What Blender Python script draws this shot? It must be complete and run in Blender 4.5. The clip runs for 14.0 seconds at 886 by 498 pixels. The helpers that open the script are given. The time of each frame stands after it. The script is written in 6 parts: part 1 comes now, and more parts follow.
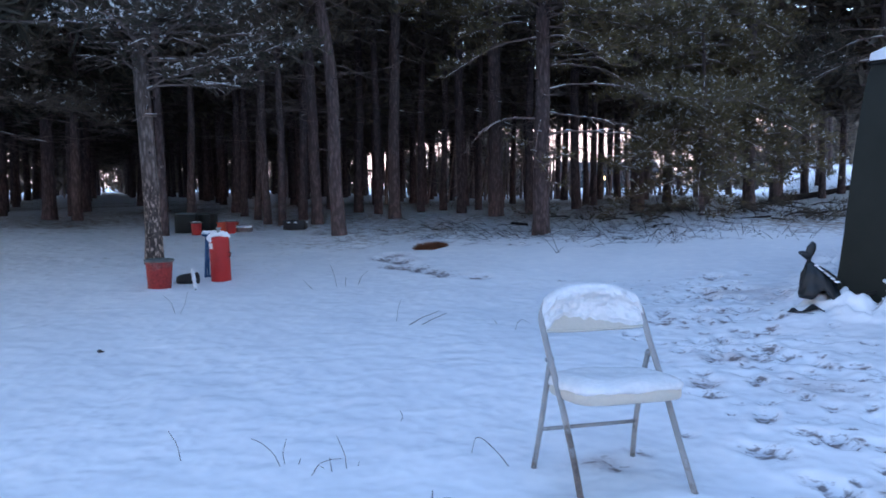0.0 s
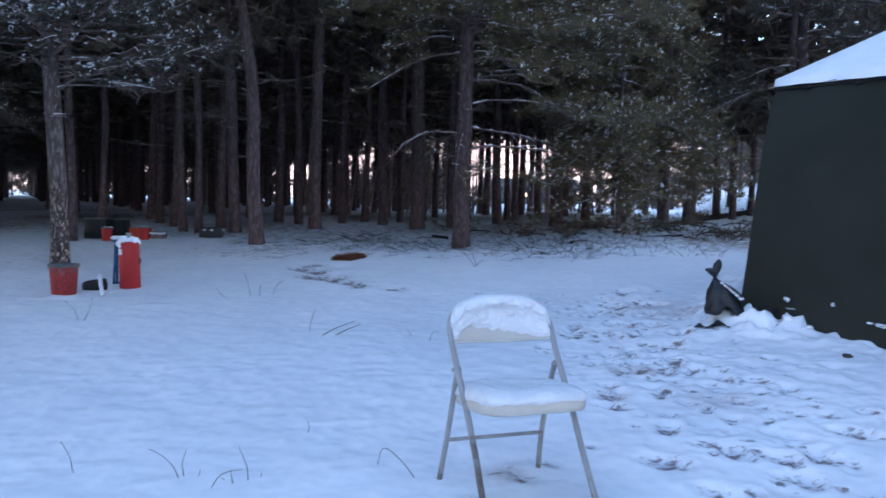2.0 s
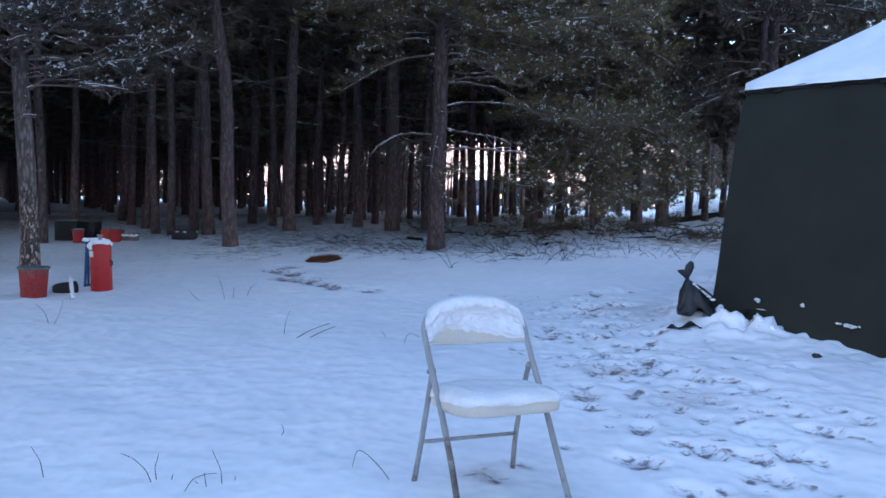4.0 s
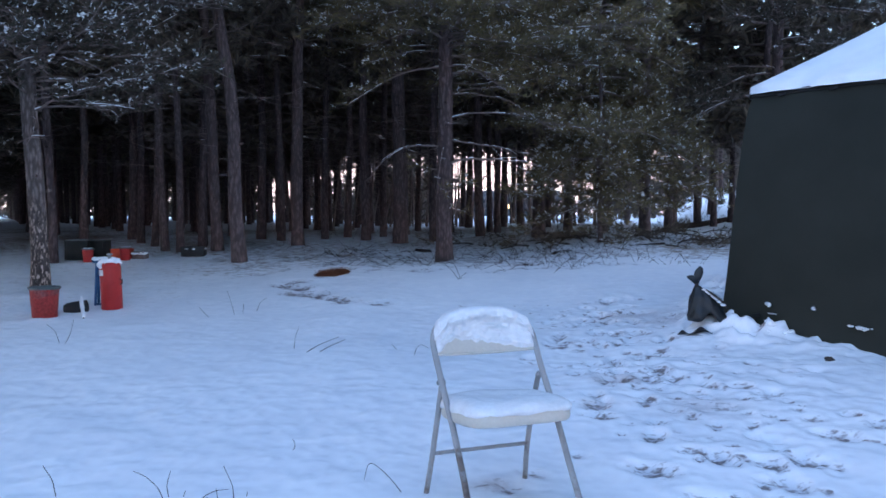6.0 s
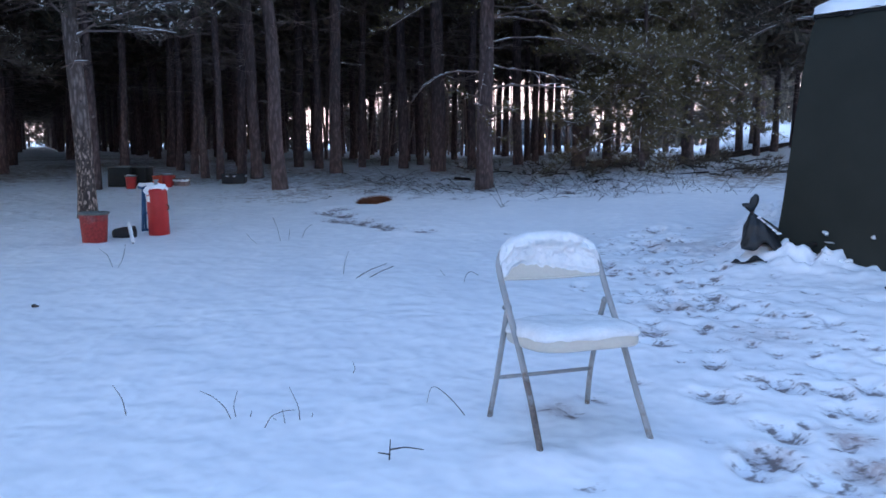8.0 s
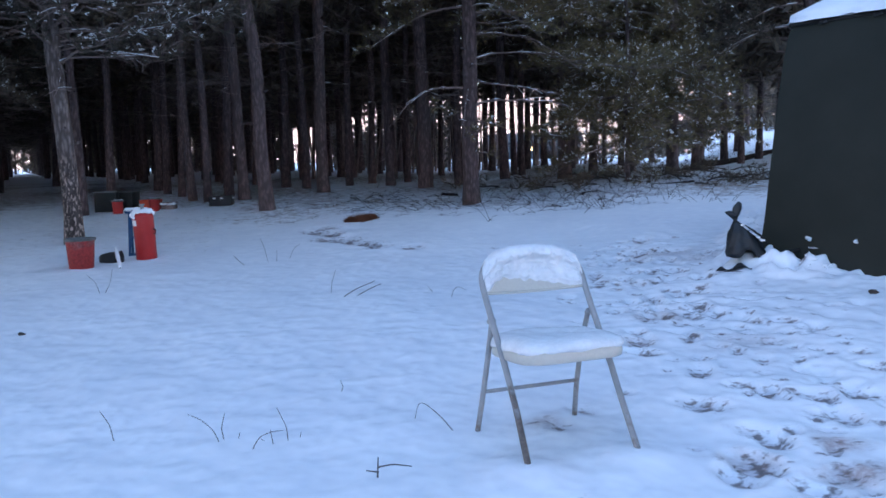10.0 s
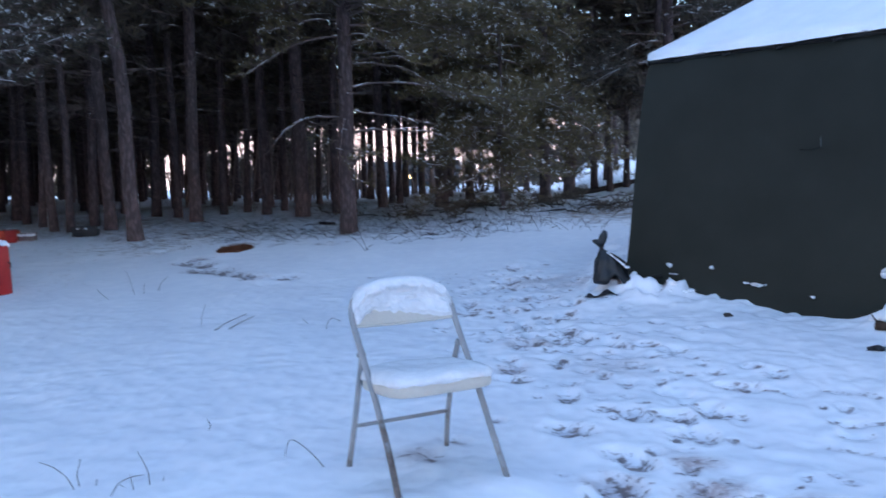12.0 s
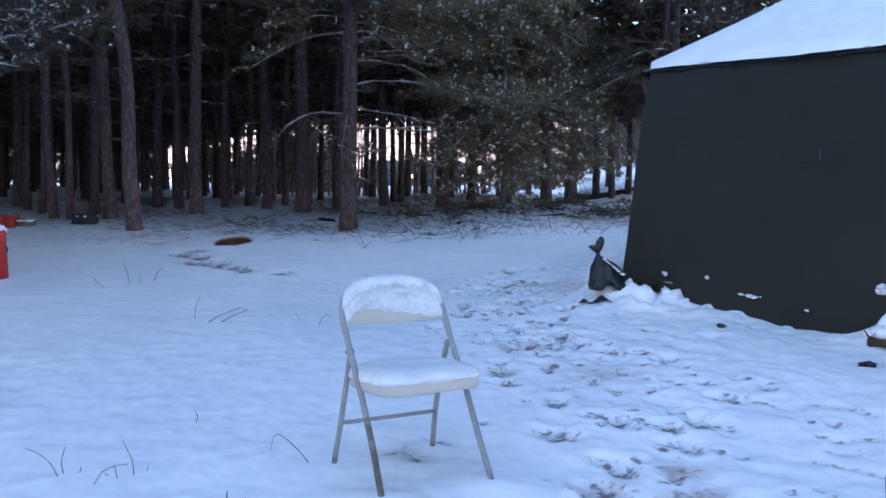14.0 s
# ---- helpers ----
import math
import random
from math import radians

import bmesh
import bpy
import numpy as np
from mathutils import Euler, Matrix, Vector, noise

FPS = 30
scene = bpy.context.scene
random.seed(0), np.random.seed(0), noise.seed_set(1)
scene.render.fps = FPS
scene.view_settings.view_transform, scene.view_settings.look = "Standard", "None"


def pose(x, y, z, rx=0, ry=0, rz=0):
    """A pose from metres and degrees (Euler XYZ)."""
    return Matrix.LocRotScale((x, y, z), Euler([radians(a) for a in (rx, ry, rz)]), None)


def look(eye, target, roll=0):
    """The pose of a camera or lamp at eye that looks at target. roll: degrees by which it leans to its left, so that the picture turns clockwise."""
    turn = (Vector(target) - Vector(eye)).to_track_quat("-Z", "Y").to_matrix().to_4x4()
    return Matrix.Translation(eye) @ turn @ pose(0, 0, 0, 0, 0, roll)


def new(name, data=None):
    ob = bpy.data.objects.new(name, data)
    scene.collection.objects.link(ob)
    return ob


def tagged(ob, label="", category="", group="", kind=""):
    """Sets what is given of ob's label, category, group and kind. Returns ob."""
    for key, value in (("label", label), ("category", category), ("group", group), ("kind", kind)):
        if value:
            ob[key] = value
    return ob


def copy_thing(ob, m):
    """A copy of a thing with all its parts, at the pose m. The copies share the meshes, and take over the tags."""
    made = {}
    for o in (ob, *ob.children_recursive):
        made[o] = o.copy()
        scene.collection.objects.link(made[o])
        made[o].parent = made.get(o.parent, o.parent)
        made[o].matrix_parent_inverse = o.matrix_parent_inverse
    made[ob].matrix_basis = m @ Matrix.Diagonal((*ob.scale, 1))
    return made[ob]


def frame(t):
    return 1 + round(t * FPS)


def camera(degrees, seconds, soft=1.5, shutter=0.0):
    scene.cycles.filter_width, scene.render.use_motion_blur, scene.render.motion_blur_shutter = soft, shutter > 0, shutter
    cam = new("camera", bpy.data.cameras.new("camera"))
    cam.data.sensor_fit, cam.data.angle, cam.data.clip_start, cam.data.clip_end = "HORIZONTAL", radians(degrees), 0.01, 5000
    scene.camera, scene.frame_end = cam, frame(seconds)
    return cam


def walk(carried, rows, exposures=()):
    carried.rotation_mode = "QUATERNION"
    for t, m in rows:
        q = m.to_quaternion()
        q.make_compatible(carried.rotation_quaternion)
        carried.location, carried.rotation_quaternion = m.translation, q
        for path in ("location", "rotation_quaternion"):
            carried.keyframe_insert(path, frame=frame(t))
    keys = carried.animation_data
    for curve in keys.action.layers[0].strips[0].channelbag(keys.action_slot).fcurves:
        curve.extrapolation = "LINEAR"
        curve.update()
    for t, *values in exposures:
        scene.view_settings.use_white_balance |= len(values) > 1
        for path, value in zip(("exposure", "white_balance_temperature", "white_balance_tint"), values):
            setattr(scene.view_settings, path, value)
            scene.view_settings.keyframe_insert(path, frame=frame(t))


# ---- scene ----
EXPOSURES = [(0.0, 3.03, 6600, 11), (14.0, 3.03, 6600, 11)]
cam = camera(54.82, 14.0, soft=1.6, shutter=0.5)
PATH = [
    (0.0, pose(-0.066, -0.0165, 1.3908, 85.747, 0.279, 6.187)),
    (0.5, pose(-0.049, -0.004, 1.384, 85.214, -0.701, 5.002)),
    (1.0, pose(-0.0284, 0.001, 1.3742, 85.614, -0.626, 4.237)),
    (1.5, pose(-0.0119, 0.0104, 1.364, 85.731, -0.845, 3.172)),
    (2.0, pose(-0.0111, 0.008, 1.3708, 86.687, -1.279, 1.133)),
    (2.5, pose(-0.0137, 0.011, 1.3738, 86.903, -1.817, -0.688)),
    (3.0, pose(-0.0167, 0.0076, 1.3753, 86.813, -1.955, -0.521)),
    (5.5, pose(0.0052, -0.0064, 1.3691, 87.18, 0.105, -0.363)),
    (6.0, pose(0.0001, -0.0, 1.37, 87.6, -0.0, -0.0)),
    (6.5, pose(-0.0209, 0.0048, 1.3672, 86.836, -1.507, 0.129)),
    (7.0, pose(-0.089, 0.0232, 1.3481, 83.999, -1.536, 0.521)),
    (7.5, pose(-0.1545, 0.0384, 1.3432, 83.311, -1.339, 2.08)),
    (8.0, pose(-0.1448, 0.0522, 1.34, 82.892, -0.106, 2.101)),
    (10.5, pose(-0.1054, 0.0272, 1.3471, 84.105, 2.587, 0.657)),
    (11.0, pose(-0.1022, 0.0233, 1.3577, 84.361, 4.45, 0.012)),
    (11.5, pose(-0.1029, 0.016, 1.3546, 86.14, 2.301, -0.028)),
    (12.0, pose(-0.0607, 0.0321, 1.3643, 85.575, 1.392, -6.693)),
    (12.5, pose(-0.0347, 0.0416, 1.3684, 84.07, 0.895, -7.742)),
    (13.0, pose(-0.029, 0.0405, 1.3675, 84.992, -0.185, -7.148)),
    (13.5, pose(-0.0252, 0.037, 1.3631, 84.816, -0.543, -6.998)),
    (14.0, pose(-0.0275, 0.0289, 1.3621, 85.622, -0.67, -6.503)),
]
walk(cam, PATH, EXPOSURES)

# ---------------------------------------------------------------- world and light
world = bpy.data.worlds.new("dusk_sky")
scene.world = world
world.use_nodes = True
wn = world.node_tree
sky = wn.nodes.new("ShaderNodeTexSky")
sky.sky_type = "NISHITA"
sky.sun_disc = False
sky.sun_elevation = radians(34.0)
sky.sun_rotation = radians(285.0)
sky.air_density, sky.dust_density, sky.ozone_density = 1.0, 0.3, 2.0
background = wn.nodes["Background"]
wn.links.new(sky.outputs["Color"], background.inputs["Color"])
background.inputs["Strength"].default_value = 0.085

sun_data = bpy.data.lights.new("low_sun", "SUN")
sun_data.energy, sun_data.angle, sun_data.color = 0.06, radians(30), (0.95, 0.92, 1.0)
sun = new("low_sun", sun_data)
sun.matrix_world = look((58, 16, 22), (0, 0, 0))


# ---------------------------------------------------------------- material helpers
def material(name, rough=0.8, metal=0.0, spec=0.3):
    m = bpy.data.materials.new(name)
    m.use_nodes = True
    b = m.node_tree.nodes["Principled BSDF"]
    b.inputs["Roughness"].default_value = rough
    b.inputs["Metallic"].default_value = metal
    b.inputs["Specular IOR Level"].default_value = spec
    return m, m.node_tree, b


def node(nt, kind, **values):
    n = nt.nodes.new(kind)
    for k, v in values.items():
        n.inputs[k.replace("_", " ")].default_value = v
    return n


def place_of(nt, scale=(1, 1, 1)):
    tc = nt.nodes.new("ShaderNodeTexCoord")
    mp = nt.nodes.new("ShaderNodeMapping")
    mp.inputs["Scale"].default_value = scale
    nt.links.new(tc.outputs["Object"], mp.inputs["Vector"])
    return mp.outputs["Vector"]


def noise_of(nt, vec, scale, detail=4.0, rough=0.55):
    n = node(nt, "ShaderNodeTexNoise", Scale=scale, Detail=detail, Roughness=rough)
    nt.links.new(vec, n.inputs["Vector"])
    return n.outputs["Fac"]


def ramp_of(nt, fac, stops):
    r = nt.nodes.new("ShaderNodeValToRGB")
    e = r.color_ramp.elements
    while len(e) < len(stops):
        e.new(0.5)
    for el, (pos, col) in zip(e, stops):
        el.position = pos
        el.color = (*col, 1) if len(col) == 3 else col
    nt.links.new(fac, r.inputs["Fac"])
    return r.outputs["Color"]


def mix_of(nt, fac, a, b, blend="MIX"):
    m = nt.nodes.new("ShaderNodeMix")
    m.data_type, m.blend_type = "RGBA", blend
    if isinstance(fac, float):
        m.inputs[0].default_value = fac
    else:
        nt.links.new(fac, m.inputs[0])
    for sock, val in ((m.inputs[6], a), (m.inputs[7], b)):
        if isinstance(val, tuple):
            sock.default_value = (*val, 1)
        else:
            nt.links.new(val, sock)
    return m.outputs[2]


def maths(nt, op, a, b=0.5, clamp=False):
    m = nt.nodes.new("ShaderNodeMath")
    m.operation, m.use_clamp = op, clamp
    for sock, val in zip(m.inputs, (a, b)):
        if isinstance(val, (int, float)):
            sock.default_value = val
        else:
            nt.links.new(val, sock)
    return m.outputs[0]


def bump_of(nt, b, height, strength=0.4, distance=0.02):
    n = node(nt, "ShaderNodeBump", Strength=strength, Distance=distance)
    nt.links.new(height, n.inputs["Height"])
    nt.links.new(n.outputs["Normal"], b.inputs["Normal"])


def two_scale(name, dark, light, big, fine, rough=0.7, metal=0.0, spec=0.3, bump=0.2, dist=0.004, stretch=(1, 1, 1)):
    """A surface whose colour wanders between two tones at a large and a fine scale, with fine relief."""
    m, nt, b = material(name, rough, metal, spec)
    v = place_of(nt, stretch)
    n1, n2 = noise_of(nt, v, big, 5), noise_of(nt, v, fine, 6)
    f = maths(nt, "ADD", maths(nt, "MULTIPLY", n1, 0.6), maths(nt, "MULTIPLY", n2, 0.4))
    nt.links.new(ramp_of(nt, f, [(0.32, dark), (0.68, light)]), b.inputs["Base Color"])
    nt.links.new(maths(nt, "ADD", maths(nt, "MULTIPLY", n2, 0.25), rough - 0.12, True), b.inputs["Roughness"])
    bump_of(nt, b, f, bump, dist)
    return m


# ---------------------------------------------------------------- materials
def ground_material():
    m, nt, b = material("snow_ground", 0.75, 0.0, 0.3)
    v = place_of(nt)
    marks = []
    for nm in ("bare", "litter", "smudge"):
        at = nt.nodes.new("ShaderNodeAttribute")
        at.attribute_name = nm
        marks.append(at.outputs["Fac"])
    bare, litter, smudge = marks
    fine, mid, big = noise_of(nt, v, 34, 5, 0.6), noise_of(nt, v, 7, 3, 0.5), noise_of(nt, v, 1.1, 4)
    turn = nt.nodes.new("ShaderNodeMapping")
    turn.inputs["Rotation"].default_value = (0, 0, radians(-54))
    nt.links.new(v, turn.inputs["Vector"])
    stretch = nt.nodes.new("ShaderNodeMapping")
    stretch.inputs["Scale"].default_value = (0.85, 1, 1)
    nt.links.new(turn.outputs["Vector"], stretch.inputs["Vector"])
    ripple = noise_of(nt, stretch.outputs["Vector"], 8.5, 1.0, 0.4)
    soft = maths(nt, "MULTIPLY", ripple, maths(nt, "ADD", maths(nt, "MULTIPLY", noise_of(nt, v, 2.3, 2), 1.6), 0.1))
    snow = ramp_of(nt, maths(nt, "ADD", maths(nt, "MULTIPLY", soft, 0.4), maths(nt, "MULTIPLY", big, 0.6)),
                   [(0.3, (0.75, 0.775, 0.815)), (0.7, (0.875, 0.887, 0.905))])
    fleck = noise_of(nt, place_of(nt, (0.75, 1.25, 1.6)), 24, 2, 0.5)
    soil = ramp_of(nt, fine, [(0.35, (0.045, 0.030, 0.027)), (0.55, (0.125, 0.079, 0.067)), (0.72, (0.27, 0.18, 0.15))])
    needle = ramp_of(nt, mid, [(0.35, (0.07, 0.045, 0.03)), (0.7, (0.22, 0.13, 0.07))])
    # thin brown slush smeared over the snow
    ks = maths(nt, "MULTIPLY", maths(nt, "MULTIPLY", smudge, maths(nt, "ADD", maths(nt, "MULTIPLY", fine, 1.8), -0.10), True), 0.9)
    # trodden spots: flecks of soil where the tread went through
    k1 = maths(nt, "ADD", bare, maths(nt, "MULTIPLY", maths(nt, "SUBTRACT", fleck, 0.5), 2.9))
    k1 = maths(nt, "MULTIPLY", maths(nt, "MULTIPLY", maths(nt, "SUBTRACT", k1, 0.33), 1.9, True), 0.80)
    k1 = maths(nt, "MULTIPLY", k1, maths(nt, "MULTIPLY", bare, 7.0, True))
    # fallen needles lie thinly on the snow below the trees; on the left they also paint shade
    k2 = maths(nt, "ADD", maths(nt, "MULTIPLY", litter, 0.5),
               maths(nt, "MULTIPLY", maths(nt, "SUBTRACT", maths(nt, "ADD", maths(nt, "MULTIPLY", mid, 0.5), maths(nt, "MULTIPLY", fine, 0.5)), 0.5), 1.9))
    k2 = maths(nt, "MULTIPLY", maths(nt, "MULTIPLY", maths(nt, "SUBTRACT", k2, 0.17), 2.6, True), maths(nt, "MULTIPLY", litter, 4.0, True))
    col = mix_of(nt, k2, snow, needle)
    col = mix_of(nt, ks, col, (0.31, 0.205, 0.178))
    # blue-grey tint in and round the treads, painting the shade of their hollows
    col = mix_of(nt, maths(nt, "MULTIPLY", bare, 0.75, True), col, (0.46, 0.45, 0.50))
    col = mix_of(nt, k1, col, soil)
    nt.links.new(col, b.inputs["Base Color"])
    bump_of(nt, b, maths(nt, "ADD", maths(nt, "MULTIPLY", fine, 0.025), soft), 0.33, 0.07)
    return m


def bark_material(name, dark, light, flake=None):
    m, nt, b = material(name, 0.9, 0.0, 0.2)
    v = place_of(nt, (1, 1, 0.28))
    vo = node(nt, "ShaderNodeTexVoronoi", Scale=27.0)
    vo.feature = "F1"
    warp = nt.nodes.new("ShaderNodeVectorMath")
    warp.operation = "ADD"
    nz = node(nt, "ShaderNodeTexNoise", Scale=9.0, Detail=4.0)
    nt.links.new(v, nz.inputs["Vector"])
    sc = nt.nodes.new("ShaderNodeVectorMath")
    sc.operation = "SCALE"
    sc.inputs["Scale"].default_value = 0.12
    nt.links.new(nz.outputs["Color"], sc.inputs[0])
    nt.links.new(v, warp.inputs[0])
    nt.links.new(sc.outputs[0], warp.inputs[1])
    nt.links.new(warp.outputs[0], vo.inputs["Vector"])
    plate = maths(nt, "SUBTRACT", 1.0, vo.outputs["Distance"])
    fine, big = noise_of(nt, v, 60, 5, 0.65), noise_of(nt, v, 2.5, 3)
    f = maths(nt, "ADD", maths(nt, "MULTIPLY", plate, 0.5), maths(nt, "ADD", maths(nt, "MULTIPLY", fine, 0.3), maths(nt, "MULTIPLY", big, 0.25)))
    col = ramp_of(nt, f, [(0.45, dark), (0.85, light)])
    rnd = nt.nodes.new("ShaderNodeObjectInfo")
    col = mix_of(nt, 1.0, col, ramp_of(nt, rnd.outputs["Random"], [(0.0, (0.72, 0.72, 0.74)), (1.0, (1.0, 0.97, 0.93))]), "MULTIPLY")
    if flake:
        spots = noise_of(nt, place_of(nt, (1, 1, 0.42)), 36, 3, 0.6)
        k = maths(nt, "MULTIPLY", maths(nt, "SUBTRACT", spots, 0.52), 9.0, True)
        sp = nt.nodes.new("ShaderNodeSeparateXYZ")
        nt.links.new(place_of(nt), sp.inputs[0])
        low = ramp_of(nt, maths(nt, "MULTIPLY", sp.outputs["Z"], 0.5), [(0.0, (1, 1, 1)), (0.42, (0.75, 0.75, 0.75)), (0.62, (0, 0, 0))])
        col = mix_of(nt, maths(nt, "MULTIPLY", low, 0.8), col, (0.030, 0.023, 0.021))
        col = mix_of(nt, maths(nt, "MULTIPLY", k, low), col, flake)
    nt.links.new(col, b.inputs["Base Color"])
    bump_of(nt, b, f, 0.8, 0.03)
    return m


def foliage_material(name, a, b_, c):
    m, nt, b = material(name, 0.6, 0.0, 0.25)
    g = nt.nodes.new("ShaderNodeNewGeometry")
    v = place_of(nt)
    big = noise_of(nt, v, 0.9, 3)
    f = maths(nt, "ADD", maths(nt, "MULTIPLY", g.outputs["Random Per Island"], 0.5), maths(nt, "MULTIPLY", big, 0.5))
    nt.links.new(ramp_of(nt, f, [(0.2, a), (0.5, b_), (0.8, c)]), b.inputs["Base Color"])
    return m


M_GROUND = ground_material()
M_SNOW = two_scale("settled_snow", (0.80, 0.82, 0.85), (0.90, 0.91, 0.92), 6, 90, 0.7, 0, 0.35, 0.5, 0.006)
M_CRUST = two_scale("thin_crusted_snow", (0.57, 0.59, 0.61), (0.72, 0.735, 0.75), 14, 70, 0.75, 0, 0.3, 0.6, 0.006)
M_BARK = bark_material("pine_bark", (0.085, 0.062, 0.062), (0.235, 0.172, 0.166))
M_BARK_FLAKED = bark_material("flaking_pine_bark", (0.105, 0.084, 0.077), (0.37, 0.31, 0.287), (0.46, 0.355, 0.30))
M_TWIG = two_scale("grey_twig_bark", (0.10, 0.074, 0.068), (0.285, 0.215, 0.195), 8, 60, 0.9)
M_NEEDLE = foliage_material("pine_needles", (0.062, 0.051, 0.043), (0.120, 0.096, 0.074), (0.20, 0.155, 0.105))
M_NEEDLE_DARK = foliage_material("dark_pine_needles", (0.028, 0.025, 0.021), (0.054, 0.047, 0.036), (0.098, 0.080, 0.052))
M_NEEDLE_OLIVE = foliage_material("olive_pine_needles", (0.052, 0.043, 0.026), (0.132, 0.104, 0.052), (0.290, 0.220, 0.100))
M_STEM = two_scale("dry_stem", (0.022, 0.018, 0.016), (0.075, 0.058, 0.05), 10, 80, 0.9)
M_ROT = two_scale("wet_rotten_bark", (0.010, 0.008, 0.008), (0.030, 0.024, 0.022), 6, 50, 0.95, 0, 0.03)
M_RUST_NEEDLES = two_scale("rust_brown_litter", (0.085, 0.036, 0.022), (0.25, 0.100, 0.055), 9, 70, 0.95, 0, 0.1, 0.8, 0.03)


# ---------------------------------------------------------------- mesh helpers
class Geo:
    """Collects pieces of one mesh."""

    def __init__(self):
        self.v, self.t, self.q, self.n = [], [], [], 0

    def add(self, v, t=None, q=None):
        v = np.asarray(v, float).reshape(-1, 3)
        if t is not None and len(t):
            self.t.append(np.asarray(t, int).reshape(-1, 3) + self.n)
        if q is not None and len(q):
            self.q.append(np.asarray(q, int).reshape(-1, 4) + self.n)
        self.v.append(v)
        self.n += len(v)

    def mesh(self, name, smooth=True):
        me = bpy.data.meshes.new(name)
        v = np.concatenate(self.v) if self.v else np.zeros((0, 3))
        t = np.concatenate(self.t) if self.t else np.zeros((0, 3), int)
        q = np.concatenate(self.q) if self.q else np.zeros((0, 4), int)
        me.vertices.add(len(v))
        me.vertices.foreach_set("co", v.astype(np.float32).ravel())
        me.loops.add(3 * len(t) + 4 * len(q))
        me.loops.foreach_set("vertex_index", np.concatenate([t.ravel(), q.ravel()]).astype(np.int32))
        me.polygons.add(len(t) + len(q))
        starts = np.concatenate([np.arange(len(t)) * 3, 3 * len(t) + np.arange(len(q)) * 4])
        me.polygons.foreach_set("loop_start", starts.astype(np.int32))
        me.polygons.foreach_set("use_smooth", np.full(len(t) + len(q), smooth))
        me.update(calc_edges=True)
        me.validate()
        return me


def obj(name, geo, mat, parent=None, label="", smooth=True):
    ob = new(name, geo.mesh(name, smooth) if isinstance(geo, Geo) else geo)
    if mat is not None:
        ob.data.materials.append(mat)
    if parent is not None:
        ob.parent = parent
    if label:
        ob["label"] = label
    return ob


def part(name, bm, mat, parent, label="", smooth=True):
    me = bpy.data.meshes.new(name)
    bm.to_mesh(me)
    bm.free()
    for p in me.polygons:
        p.use_smooth = smooth
    return obj(name, me, mat, parent, label)


def empty(name, m):
    ob = new(name)
    ob.matrix_world = m
    return ob


def tube(geo, pts, radii, sides=8, caps=True):
    pts = np.asarray(pts, float)
    radii = np.broadcast_to(np.asarray(radii, float), (len(pts),))
    tan = np.gradient(pts, axis=0)
    tan /= np.linalg.norm(tan, axis=1, keepdims=True) + 1e-12
    ref = np.array([0.0, 0.0, 1.0]) if abs(tan[0, 2]) < 0.8 else np.array([1.0, 0.0, 0.0])
    a = np.cross(tan, ref)
    a /= np.linalg.norm(a, axis=1, keepdims=True) + 1e-12
    for i in range(1, len(a)):
        w = a[i - 1] - tan[i] * (a[i - 1] @ tan[i])
        a[i] = w / (np.linalg.norm(w) + 1e-12)
    b = np.cross(tan, a)
    ang = np.arange(sides) * 2 * math.pi / sides
    ring = np.cos(ang)[None, :, None] * a[:, None, :] + np.sin(ang)[None, :, None] * b[:, None, :]
    v = (pts[:, None, :] + ring * radii[:, None, None]).reshape(-1, 3)
    n = len(pts)
    i, j = np.meshgrid(np.arange(n - 1), np.arange(sides), indexing="ij")
    k = (j + 1) % sides
    q = np.stack([i * sides + j, i * sides + k, (i + 1) * sides + k, (i + 1) * sides + j], -1).reshape(-1, 4)
    t = []
    if caps:
        v = np.vstack([v, pts[:1], pts[-1:]])
        for s in range(sides):
            t.append((n * sides, (s + 1) % sides, s))
            t.append((n * sides + 1, (n - 1) * sides + s, (n - 1) * sides + (s + 1) % sides))
    geo.add(v, t, q)


def blob(geo, c, r, rng, squash=(1, 1, 1), rings=5, sides=8, rough=0.25):
    """An uneven rounded lump."""
    th = np.linspace(0, math.pi, rings + 2)[1:-1]
    ph = np.arange(sides) * 2 * math.pi / sides
    v = [(0, 0, 1)]
    for a in th:
        v += [(math.sin(a) * math.cos(p), math.sin(a) * math.sin(p), math.cos(a)) for p in ph]
    v.append((0, 0, -1))
    v = np.array(v) * (1 + rng.uniform(-rough, rough, (len(v), 1)))
    t, q = [], []
    for s in range(sides):
        t.append((0, 1 + s, 1 + (s + 1) % sides))
        e = 1 + (rings - 1) * sides
        t.append((len(v) - 1, e + (s + 1) % sides, e + s))
        for k in range(rings - 1):
            q.append((1 + k * sides + s, 1 + (k + 1) * sides + s, 1 + (k + 1) * sides + (s + 1) % sides, 1 + k * sides + (s + 1) % sides))
    geo.add(np.asarray(c) + v * r * np.asarray(squash), t, q)


def clumps(geo, c, size, rng):
    """Many small octahedral lumps at the points c."""
    n = len(c)
    if not n:
        return
    base = np.array([(1, 0, 0), (0, 1, 0), (-1, 0, 0), (0, -1, 0), (0, 0, 0.7), (0, 0, -0.5)], float)
    s = size * rng.uniform(0.5, 1.3, (n, 1, 1)) * rng.uniform(0.35, 1.65, (n, 6, 1))
    v = c[:, None, :] + base[None] * s * rng.uniform(0.6, 1.5, (n, 1, 3)) + rng.normal(0, size * 0.25, (n, 6, 3))
    f = np.array([(0, 1, 4), (1, 2, 4), (2, 3, 4), (3, 0, 4), (1, 0, 5), (2, 1, 5), (3, 2, 5), (0, 3, 5)])
    geo.add(v.reshape(-1, 3), (f[None] + 6 * np.arange(n)[:, None, None]).reshape(-1, 3))


